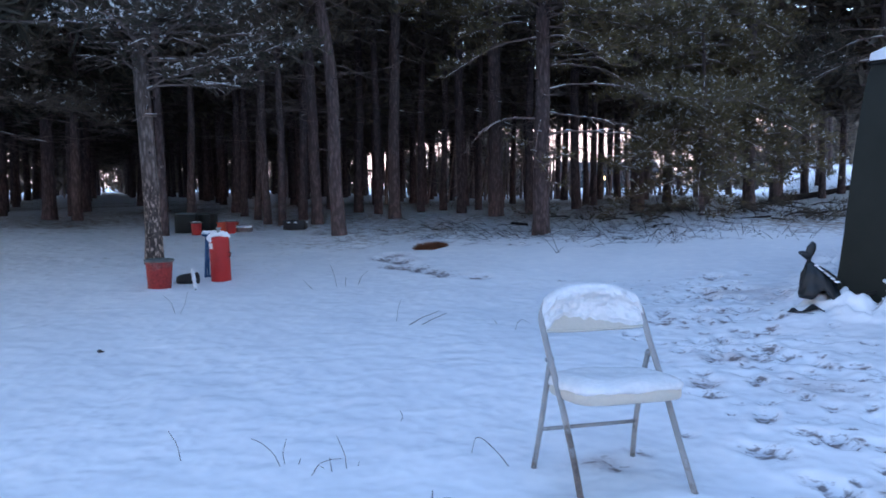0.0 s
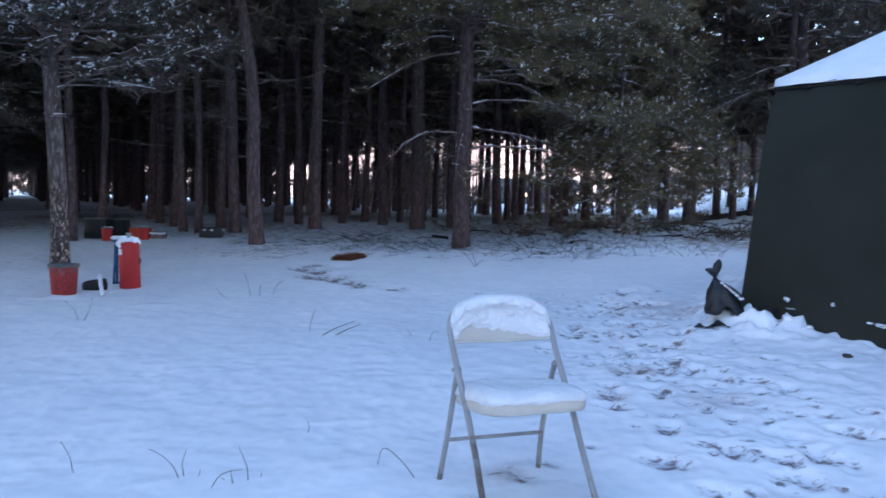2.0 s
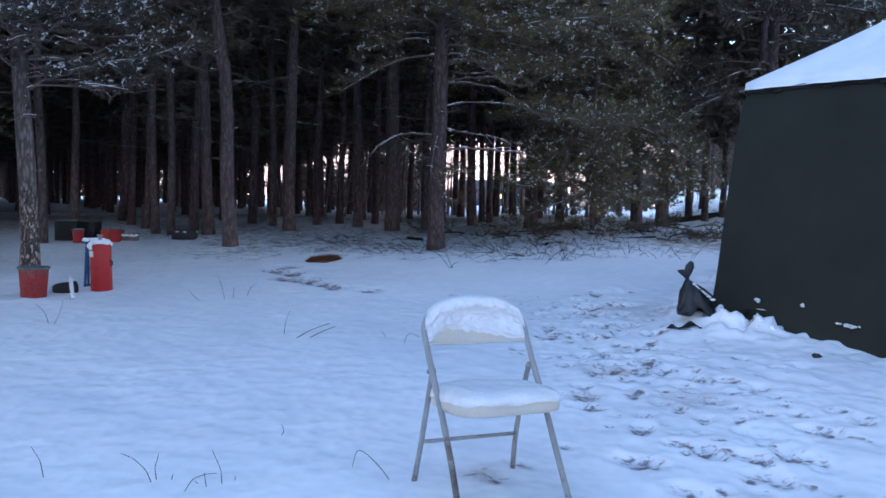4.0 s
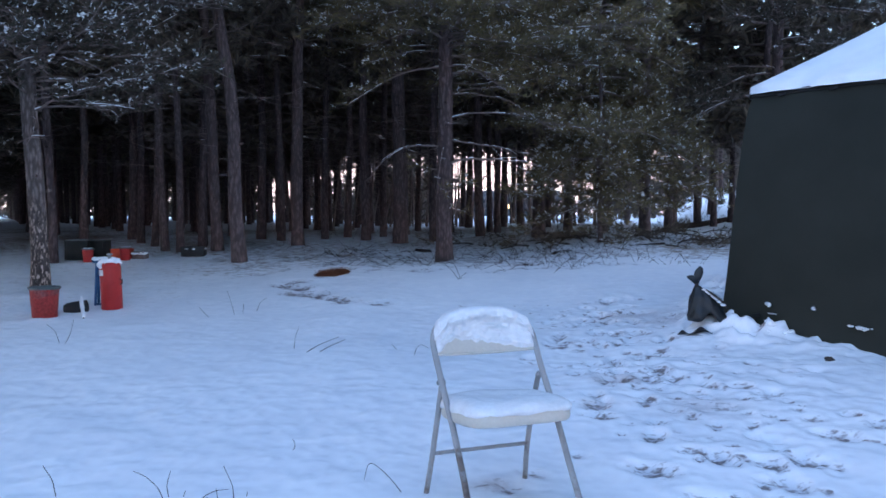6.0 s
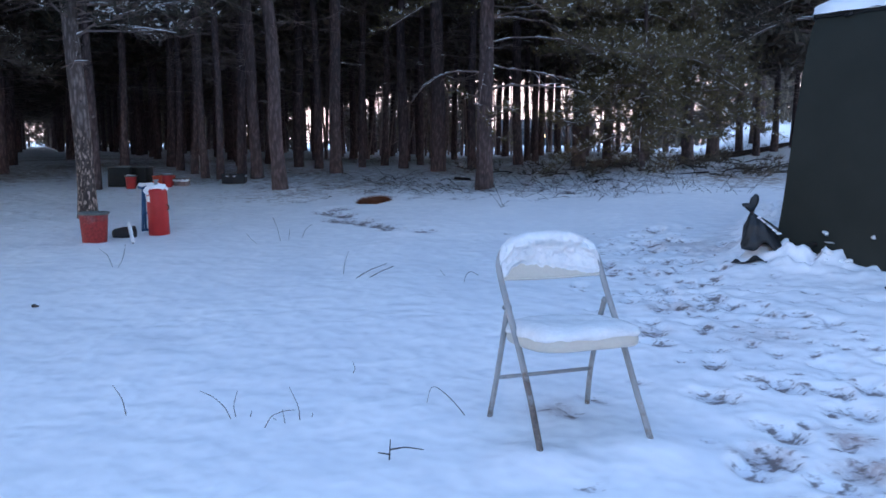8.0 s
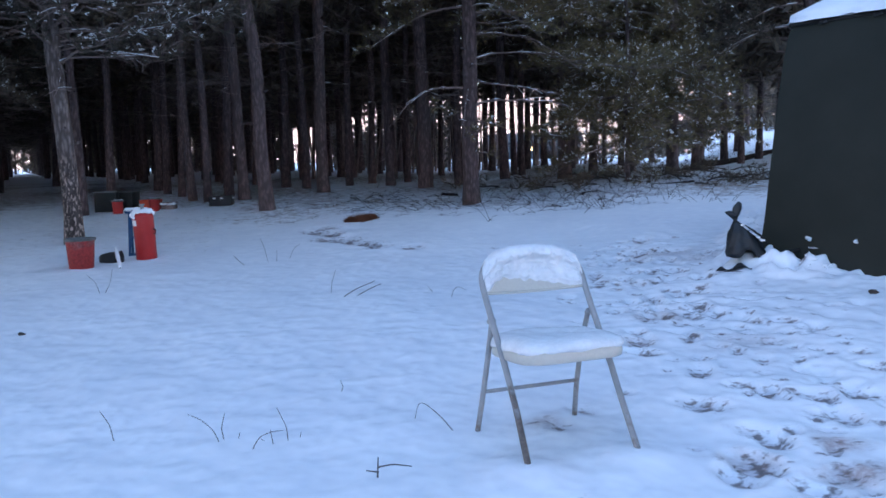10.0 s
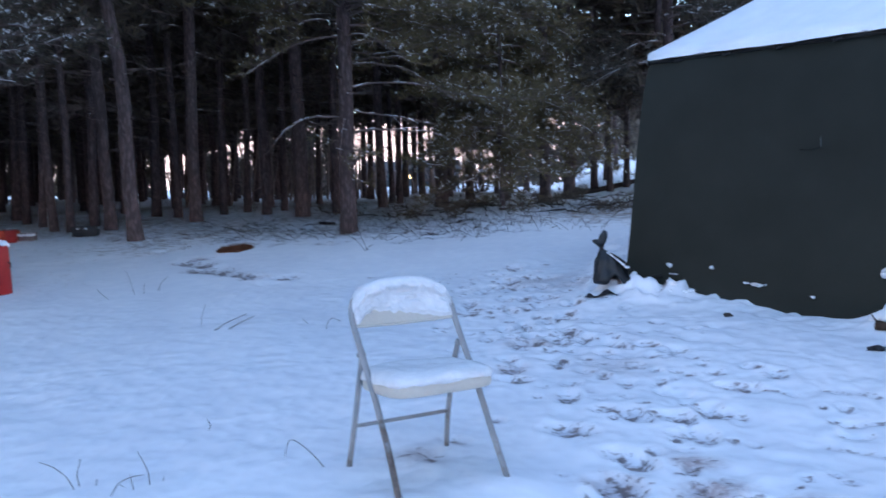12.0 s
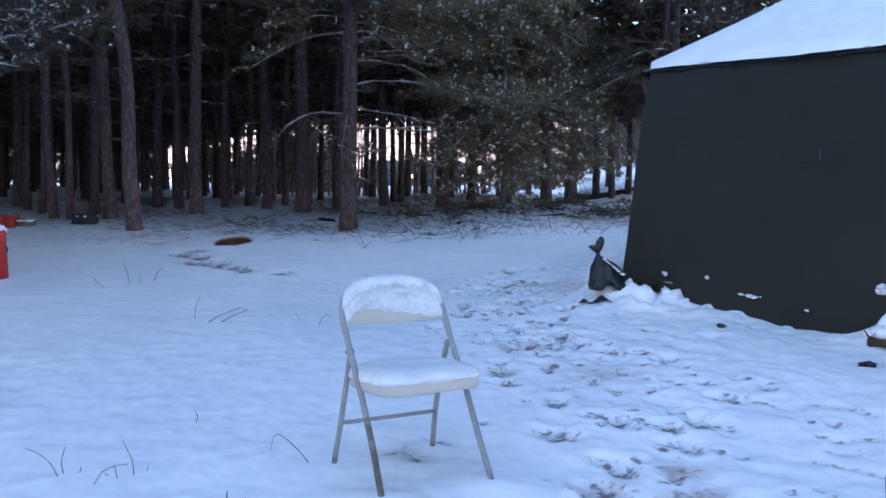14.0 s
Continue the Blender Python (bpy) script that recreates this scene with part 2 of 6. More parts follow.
def needles(geo, c, axis, per, length, width, rng, spread=0.9):
    """Tufts of needles: each needle a slender blade, fanned round the tuft's axis."""
    n = len(c)
    if not n:
        return
    c, axis = np.repeat(c, per, 0), np.repeat(axis, per, 0)
    d = axis + rng.normal(0, spread * 0.6, c.shape)
    d /= np.linalg.norm(d, axis=1, keepdims=True)
    side = np.cross(d, rng.normal(0, 1, c.shape))
    side /= np.linalg.norm(side, axis=1, keepdims=True) + 1e-9
    ln = length * rng.uniform(0.7, 1.15, (len(c), 1))
    v = np.stack([c - side * width / 2, c + side * width / 2, c + d * ln], 1).reshape(-1, 3)
    geo.add(v, np.arange(len(v)).reshape(-1, 3))


def hash_grid(ix, iy, seed):
    h = (ix.astype(np.int64) * 374761393 + iy.astype(np.int64) * 668265263 + seed * 2147483647) & 0x7FFFFFFF
    h = ((h ^ (h >> 13)) * 1274126177) & 0x7FFFFFFF
    return ((h ^ (h >> 16)) & 0xFFFF) / 65535.0


def field(x, y, scale, seed=0):
    """Smooth value noise, -1 to 1."""
    x, y = np.asarray(x, float) / scale, np.asarray(y, float) / scale
    ix, iy = np.floor(x), np.floor(y)
    fx, fy = x - ix, y - iy
    fx, fy = fx * fx * (3 - 2 * fx), fy * fy * (3 - 2 * fy)
    a, b = hash_grid(ix, iy, seed), hash_grid(ix + 1, iy, seed)
    c, d = hash_grid(ix, iy + 1, seed), hash_grid(ix + 1, iy + 1, seed)
    return 2 * ((a * (1 - fx) + b * fx) * (1 - fy) + (c * (1 - fx) + d * fx) * fy) - 1


def smooth(a, b, x):
    u = np.clip((np.asarray(x, float) - a) / (b - a), 0, 1)
    return u * u * (3 - 2 * u)


# ---------------------------------------------------------------- the lie of the land
TENT_C, TENT_R, TENT_TURN, EAVE = (5.545, 7.415), 3.05, 187.8, 2.312


def tent_corner(k, out=0.0):
    a = radians(TENT_TURN + 60 * k)
    r = TENT_R * (0.90 if k % 6 == 5 else 1.0) + out
    return np.array([TENT_C[0] + r * math.cos(a), TENT_C[1] + r * math.sin(a)])


def land(x, y):
    """Height of the ground in the large: rises gently to the wood's edge, then a plateau; a bank far to the right."""
    x, y = np.asarray(x, float), np.asarray(y, float)
    z = np.where(y < 12, 0.046 * y, 0.552 + 0.348 * (1 - np.exp(-np.maximum(y - 12, 0) * 0.046 / 0.348)))
    z = np.where(y < -4, -0.184, z)
    z = z + 0.13 * smooth(0.5, 3.0, x) * smooth(2.5, 6.0, y)
    z = z + np.minimum(0.055 * np.maximum(y - 24, 0), 2.6) * smooth(0.25, 0.31, x / np.maximum(y, 1.0))
    return z


# trodden spots (x, y, size), by the stretches of the path
STEPS = [(1.00, 3.28, 1.2), (0.89, 3.15, 0.9), (1.15, 3.01, 0.9), (1.16, 3.53, 1.0), (1.10, 3.60, 0.9), (1.55, 3.76, 1.0), (1.72, 4.02, 1.0),
         (1.55, 3.99, 0.9), (1.33, 4.09, 1.0), (1.24, 4.16, 0.8), (2.00, 4.33, 0.9), (2.30, 4.45, 0.9), (0.96, 3.95, 1.2), (1.10, 4.40, 0.9)]
STEPS += [(1.68, 5.34, 0.8), (1.96, 5.07, 0.8), (1.63, 4.86, 0.7), (1.78, 5.02, 0.6), (2.22, 4.60, 0.6), (1.48, 4.56, 0.6), (1.54, 5.20, 0.7),
          (0.91, 5.80, 0.8), (1.14, 5.59, 1.2), (0.92, 5.04, 1.1), (0.88, 4.80, 1.0), (1.22, 5.03, 0.7), (1.33, 4.86, 0.7), (1.18, 4.63, 0.7)]
STEPS += [(1.82, 5.88, 0.8), (0.97, 7.06, 0.9), (0.91, 6.75, 0.8), (0.65, 6.40, 0.8), (1.26, 6.02, 0.9), (1.48, 5.85, 0.8), (1.24, 6.69, 0.7),
          (1.38, 6.68, 0.7), (1.45, 6.20, 0.8), (1.20, 7.60, 1.1), (1.69, 7.61, 0.9), (2.04, 7.60, 0.8), (2.43, 6.51, 0.5)]
SCUFFS = [(1.80, 8.09, 1.2), (1.45, 8.44, 0.9), (1.51, 8.06, 1.0), (1.71, 8.82, 1.0), (-1.65, 9.93, 2.1), (-1.48, 9.81, 2.2), (-0.64, 8.95, 1.3),
          (-0.99, 9.11, 1.5), (-1.79, 10.37, 2.0), (-1.9, 10.9, 1.7), (-1.3, 9.5, 1.6), (-1.15, 9.3, 1.4), (-2.0, 10.6, 1.6), (1.05, 2.75, 1.0), (1.52, 2.78, 1.1), (1.42, 2.6, 1.0)]
SMUDGES = [(1.39, 3.44, 0.10, 1.0), (1.34, 3.15, 0.13, 1.0), (1.62, 2.89, 0.13, 1.0), (0.22, 3.72, 0.10, 0.7), (0.42, 3.89, 0.06, 0.5), (1.14, 5.59, 0.14, 0.8),
           (1.01, 3.31, 0.10, 0.8), (0.93, 5.04, 0.09, 0.7), (1.8, 7.9, 0.3, 0.5), (2.0, 7.5, 0.25, 0.5), (1.05, 2.75, 0.14, 0.9), (1.5, 4.9, 0.25, 0.35)]
GROOVES = [(2.41, 4.16, 2.60, 3.94), (2.17, 3.62, 2.27, 3.56), (2.02, 3.49, 2.25, 3.26), (1.65, 4.19, 1.74, 4.01), (2.08, 4.30, 2.22, 4.14), (2.2, 3.75, 2.5, 3.65)]


def rough_ground(x, y):
    """The ground with its small forms; also where soil shows, and how many needles lie on it or darken it as shade."""
    z = land(x, y)
    near = 1 - smooth(14, 40, y)
    u, v = 0.59 * x + 0.81 * y, -0.81 * x + 0.59 * y      # soft lumps and hollows, slightly drawn out aslant
    drift = field(u * 0.9, v, 0.10, 3) + 0.9 * field(u * 0.8 + 3.1, v, 0.17, 4)
    z = z + near * (0.016 * field(x, y, 0.9, 1) + 0.008 * field(x + 0.4 * y, y, 0.37, 2) + 0.0068 * drift * (0.65 + 0.45 * field(x, y, 0.6, 8)))
    # snow heaped round the chair's front feet
    z = z + 0.045 * np.exp(-((x - 0.12) ** 2 + (y - 3.19) ** 2) / 0.022) + 0.038 * np.exp(-((x - 0.55) ** 2 + (y - 3.35) ** 2) / 0.030)
    z = z + 0.05 * field(x, y, 3.7, 7) * smooth(5, 12, y)
    z = z + 0.055 * np.exp(-((x - 2.02) ** 2 / 0.10 + (y - 6.62) ** 2 / 0.07))      # and round the bag
    bare = np.zeros_like(z)
    rng = np.random.default_rng(5)
    marks = [(a, b, s, rng.uniform(0.75, 1.0)) for a, b, s in STEPS] + [(a, b, 1.2 * s, 1.0) for a, b, s in SCUFFS] + [(0.28, 3.70, 0.8, 0.5), (0.43, 3.89, 0.7, 0.4)]
    for _ in range(210):      # fainter treading all along the path
        v = rng.uniform(0, 1)
        marks.append((1.25 + 0.33 * math.sin(4 * v) + rng.normal(0, 0.34), 2.3 + 6.6 * v, rng.uniform(0.22, 0.55), rng.uniform(0.35, 1.0)))
    for _ in range(80):       # the path turns behind the chair and on past the bag
        v = rng.uniform(0, 1)
        marks.append((1.12 + 0.62 * v * v + rng.normal(0, 0.30), 5.2 + 3.6 * v, rng.uniform(0.45, 0.95), rng.uniform(0.55, 1.0)))
    for _ in range(190):      # bark, cones and sodden litter at the foot of the first trees
        marks.append((rng.normal(0.2, 1.9), rng.uniform(11.8, 15.5), rng.uniform(0.6, 2.3), rng.uniform(0.5, 1.0)))
    smudge = np.zeros_like(z)
    for a, b, r, k in SMUDGES:
        near_it = (np.abs(x - a) < 3 * r) & (np.abs(y - b) < 3 * r)
        if near_it.any():
            dd = ((x[near_it] - a) / r) ** 2 + ((y[near_it] - b) / (0.8 * r)) ** 2
            smudge[near_it] = np.maximum(smudge[near_it], k * np.exp(-dd * (1 + 0.6 * field(x[near_it], y[near_it], 0.09, 31))))
    bare = np.maximum(bare, 0.30 * smudge)
    for _ in range(120):      # old prints, drifted over
        v = rng.uniform(0, 1)
        a, b = 1.3 + 0.33 * math.sin(4 * v) + rng.normal(0, 0.40), 2.4 + 6.2 * v
        sel = (np.abs(x - a) < 0.4) & (np.abs(y - b) < 0.4)
        w, dep = rng.uniform(0.05, 0.09), rng.uniform(0.008, 0.018)
        if sel.any():
            u = ((x[sel] - a) ** 2 + (y[sel] - b) ** 2 * 0.6) / w ** 2
            z[sel] -= dep * np.exp(-(u * (1 + 0.5 * field(x[sel], y[sel], 0.09, 33))) ** 2)
    for k, (a, b, s, dirt) in enumerate(marks):
        turn = rng.uniform(-0.9, 0.9) + 0.35
        sel = (np.abs(x - a) < 0.4) & (np.abs(y - b) < 0.4)
        if not sel.any():
            continue
        lx, ly = (x[sel] - a) * math.cos(turn) + (y[sel] - b) * math.sin(turn), -(x[sel] - a) * math.sin(turn) + (y[sel] - b) * math.cos(turn)
        u = (lx / (0.060 * s)) ** 2 + (ly / (0.095 * s)) ** 2
        u = np.maximum(u + 0.55 * field(x[sel], y[sel], 0.055, 40 + k) + 0.35 * field(x[sel], y[sel], 0.024, 90 + k), 0)
        z[sel] += -0.040 * np.exp(-np.abs(u * 0.8) ** 1.6) * min(1.1, s) * (0.35 + 0.65 * dirt) + 0.005 * dirt * np.exp(-(np.sqrt(np.abs(u)) - 1.5) ** 2 * 4)
        heel = np.exp(-((ly / (0.095 * s) + 0.35) ** 2 * 2.2 + (lx / (0.07 * s)) ** 2))
        bare[sel] = np.maximum(bare[sel], dirt * (0.40 * np.exp(-np.abs(u) ** 2) + 0.66 * heel))
    for a, b, c, d in GROOVES:
        px, py = x - a, y - b
        L2 = (c - a) ** 2 + (d - b) ** 2
        u = np.clip((px * (c - a) + py * (d - b)) / L2, 0, 1)
        dist = np.hypot(px - u * (c - a), py - u * (d - b))
        w = np.exp(-(dist / 0.022) ** 2)
        z = z - 0.020 * w * (0.7 + 0.5 * field(x, y, 0.12, 77))
        bare = np.maximum(bare, 0.42 * w)
    # snow that slid from the tent's roof, banked against its walls
    r = np.hypot(x - TENT_C[0], y - TENT_C[1])
    ang = np.degrees(np.arctan2(y - TENT_C[1], x - TENT_C[0])) - TENT_TURN
    a6 = (ang % 60) - 30
    wall = (TENT_R + 0.30) * math.cos(radians(30)) / np.cos(np.radians(a6))
    gap = r - wall
    bank = np.exp(-(np.maximum(gap - 0.10, 0) / 0.24) ** 2) * smooth(-0.35, -0.05, gap)
    lumps = 0.55 + 0.32 * field(x, y, 0.34, 11) + 0.48 * field(x, y, 0.13, 12) + 0.42 * field(x, y, 0.065, 13)
    along = (ang % 360) / 60
    heap = np.where(along < 1, 0.25 + 0.85 * np.exp(-((along - 0.085) / 0.12) ** 2) + 0.7 * smooth(0.58, 0.68, along), 0.8)
    z = z + bank * (np.clip(0.01 + 0.16 * lumps * heap, 0.0, 1) - 0.06 * np.exp(-((along - 0.45) / 0.2) ** 2))
    z = z + 0.02 * np.exp(-((x - 3.44) ** 2 + (y - 5.20) ** 2) / 0.035)
    litter = smooth(11.5, 15, y + 1.2 * field(x, y, 1.5, 21) ) * (0.55 + 0.45 * field(x, y, 2.2, 22))
    litter = litter * (1 - 0.85 * smooth(26, 34, y)) * (1 - 0.8 * smooth(0.20, 0.25, x / np.maximum(y, 1.0)) * smooth(16, 19, y))
    # thin debris over the left snow, also darkening it in place of canopy shade
    litter = np.maximum(litter, 0.16 * smooth(7.5, 9.5, y) * (1 - smooth(-3.4, -1.6, x)))
    bare = bare * (1 - smooth(30, 40, y))
    return z, bare, litter, smudge


def ground_lines(lo, hi, step, far):
    v = list(np.arange(lo, hi + step, step))
    d = step
    while v[-1] < far:
        d = min(d * 1.11, 200)
        v.append(v[-1] + d)
    d = step
    while v[0] > -far:
        d = min(d * 1.11, 200)
        v.insert(0, v[0] - d)
    return np.array(v)


gx, gy = ground_lines(-6.6, 0.5, 0.045, 1500), ground_lines(2.3, 12.2, 0.045, 1800)
gx = np.concatenate([gx[gx < 0.4], np.arange(0.4, 2.4, 0.019), np.arange(2.4, 3.9, 0.042), [3.9 + 0.05 * (1.11 ** k - 1) / 0.11 for k in range(1, 80)]])
gy = np.concatenate([gy[gy < 2.5], np.arange(2.5, 6.2, 0.019), np.arange(6.2, 9.2, 0.027), gy[gy > 9.2]])
mx, my = np.meshgrid(gx, gy)
gz_, bare_, litter_, smudge_ = rough_ground(mx, my)
nx_, ny_ = len(gx), len(gy)
gi, gj = np.meshgrid(np.arange(ny_ - 1), np.arange(nx_ - 1), indexing="ij")
gq = np.stack([gi * nx_ + gj, gi * nx_ + gj + 1, (gi + 1) * nx_ + gj + 1, (gi + 1) * nx_ + gj], -1).reshape(-1, 4)
gg = Geo()
gg.add(np.stack([mx, my, gz_], -1).reshape(-1, 3), None, gq)
ground = obj("ground", gg, M_GROUND)
for nm, vals in (("bare", bare_), ("litter", litter_), ("smudge", smudge_)):
    at_ = ground.data.attributes.new(nm, "FLOAT", "POINT")
    at_.data.foreach_set("value", vals.astype(np.float32).ravel())
tagged(ground, "snow-covered ground with trodden brown footprints and fallen needles", "ground", "", "structure")


def floor_at(x, y):
    return float(rough_ground(np.array([float(x)]), np.array([float(y)]))[0][0])


# ---------------------------------------------------------------- trees
def trunk_shape(height, r0, lean, rng, sides=18, rings=22, top=0.25):
    """A tapered, slightly crooked bole with a root flare and stubs of dead limbs. Returns the mesh and its centre line."""
    g = Geo()
    h = height * np.linspace(0, 1, rings) ** 1.25
    bend = rng.normal(0, 0.03, (2, 2))
    cx = lean[0] * h + bend[0, 0] * np.sin(h * 0.7) + bend[0, 1] * np.sin(h * 1.9) * 0.4
    cy = lean[1] * h + bend[1, 0] * np.sin(h * 0.7)
    rad = r0 * (1 - (1 - top) * (h / height)) * (1 + 0.28 * np.exp(-h / 0.14))
    pts = np.stack([cx, cy, h], 1)
    pts[0, 2] = -0.25
    start = g.n
    tube(g, pts, rad, sides)
    v = g.v[-1]
    ang = np.arctan2(v[:, 1], v[:, 0])
    out = v[:, :2] - np.interp(v[:, 2], h, cx)[:, None] * [1, 0] - np.interp(v[:, 2], h, cy)[:, None] * [0, 1]
    k = 1 + 0.06 * field(ang * 2.2, v[:, 2], 0.6, 3) + 0.035 * field(ang * 5, v[:, 2], 0.25, 4) + 0.10 * np.exp(-np.maximum(v[:, 2], 0) / 0.15) * np.sin(ang * 5 + rng.uniform(0, 6))
    v[:, :2] += out * (k - 1)[:, None]
    for _ in range(int(height * (2.2 if sides > 12 else 0.6))):
        z = rng.uniform(1.0, height * 0.75)
        a = rng.uniform(0, 2 * math.pi)
        c = np.array([np.interp(z, h, cx), np.interp(z, h, cy), z])
        rr = np.interp(z, h, rad)
        d = np.array([math.cos(a), math.sin(a), 0.25])
        tube(g, [c + d * rr * 0.7, c + d * (rr + rng.uniform(0.03, 0.10))], [0.022, 0.014], 6)
    return g, pts, rad


def limb_line(p0, az, length, rise, droop, tip, rng, n=9, calm=1.0):
    t = np.linspace(0, 1, n)
    d = np.array([math.cos(az), math.sin(az), 0.0])
    side = np.array([-d[1], d[0], 0.0])
    wob = calm * rng.normal(0, 0.045, n).cumsum() * length * 0.25
    wobz = calm * rng.normal(0, 0.03, n).cumsum() * length * 0.25
    wob[0] = wobz[0] = 0
    z = length * (rise * t - droop * t ** 2 + tip * t ** 4)
    return p0 + d * (length * t)[:, None] * 0.95 + side * wob[:, None] + np.array([0, 0, 1.0]) * (z + wobz)[:, None]


def bough(wood, leaf, snow, p0, az, length, rng, rise=0.25, droop=0.55, tip=0.25, thick=0.03, dense=1.0, tuft=0.135, per=10, width=0.0115, snowy=0.35, bare_to=0.3, twigs=True):
    """A live pine limb: curved wood, side twigs, tufts of needles towards the ends, snow caught on some of them."""
    line = limb_line(p0, az, length, rise, droop, tip, rng)
    t = np.linspace(0, 1, len(line))
    if twigs:
        tube(wood, line, thick * (1 - 0.85 * t) + 0.003, 5)
    else:
        tube(wood, line[::4], (thick * (1 - 0.85 * t) + 0.003)[::4], 3, False)
    cs, ax = [], []
    count = max(4, int(11 * length * dense))
    for i in range(count):
        u = bare_to + (1 - bare_to) * (i + rng.uniform(0, 0.9)) / count
        q = np.array([np.interp(u, t, line[:, k]) for k in range(3)])
        turn = az + rng.choice([-1, 1]) * rng.uniform(0.35, 1.15)
        tl = length * rng.uniform(0.12, 0.30) * (1.15 - 0.5 * u) + 0.10
        e = limb_line(q, turn, tl, rng.uniform(-0.15, 0.45), rng.uniform(0.0, 0.6), rng.uniform(0, 0.4), rng, 5)
        if twigs:
            tube(wood, e, np.linspace(0.007, 0.003, 5), 3, False)
        m = max(2, int(tl / 0.085 * dense))
        w = np.linspace(0.3, 1, m)
        pts = np.stack([np.interp(w, np.linspace(0, 1, 5), e[:, k]) for k in range(3)], 1)
        dirs = np.gradient(e, axis=0)[-1]
        dirs = dirs / np.linalg.norm(dirs)
        cs.append(pts + rng.normal(0, 0.015, pts.shape))
        ax.append(np.repeat(dirs[None], m, 0) + np.array([0, 0, 0.35]) + rng.normal(0, 0.35, (m, 3)))
    cs, ax = np.concatenate(cs), np.concatenate(ax)
    ax /= np.linalg.norm(ax, axis=1, keepdims=True)
    needles(leaf, cs, ax, per, tuft, width, rng)
    if snow is not None and snowy > 0:
        pick = rng.random(len(cs)) < snowy * 0.75
        pc = cs[pick] + ax[pick] * tuft * 0.3 + np.array([0, 0, 0.02])
        big = rng.random(len(pc)) < 0.35
        heart = pc[big]
        clumps(snow, pc[~big], 0.009, rng)
        clumps(snow, np.repeat(heart, 4, 0) + rng.normal(0, 0.024, (4 * len(heart), 3)), 0.015, rng)
        # rimed needles: pale stars at the tuft's tip
        needles(snow, pc[~big], ax[pick][~big], 3, 0.055, 0.009, rng)
        needles(snow, heart, ax[pick][big], 5, 0.070, 0.010, rng)
        for i in range(len(line) - 1):
            if rng.random() < 0.32:
                a, b = line[i], line[i + 1]
                rr = thick * (1 - 0.85 * t[i]) + 0.003
                tube(snow, [a + [0, 0, rr * 0.8], (a + b) / 2 + [0, 0, rr * 0.95], b + [0, 0, rr * 0.6]], [rr * 0.5, rr * 0.75, rr * 0.45], 5)


def dead_limb(wood, p0, az, length, rng, thick=0.014, snow=None, fine=True):
    line = limb_line(p0, az, length, rng.uniform(-0.1, 0.25), rng.uniform(0.0, 0.5), rng.uniform(0, 0.3), rng, 7)
    t = np.linspace(0, 1, 7)
    tube(wood, line if fine else line[::2], (thick * (1 - 0.8 * t) + 0.002)[::1 if fine else 2], 4 if fine else 3, False)
    for _ in range(int(3 + 3 * length) if fine else 3):
        u = rng.uniform(0.25, 0.95)
        q = np.array([np.interp(u, t, line[:, k]) for k in range(3)])
        e = limb_line(q, az + rng.choice([-1, 1]) * rng.uniform(0.4, 1.2), length * rng.uniform(0.12, 0.4), rng.uniform(-0.3, 0.3), rng.uniform(0, 0.4), 0.1, rng, 4)
        tube(wood, e if fine else e[::3], np.linspace(0.006, 0.002, 4 if fine else 2), 3, False)
    if snow is not None:
        for i in range(6):
            if rng.random() < 0.10:
                a, b = line[i], line[i + 1]
                rr = thick * (1 - 0.8 * t[i]) + 0.003
                tube(snow, [a + [0, 0, rr * 0.8], (a + b) / 2 + [0, 0, rr], b + [0, 0, rr * 0.7]], [rr * 0.4, rr * 0.75, rr * 0.4], 4)


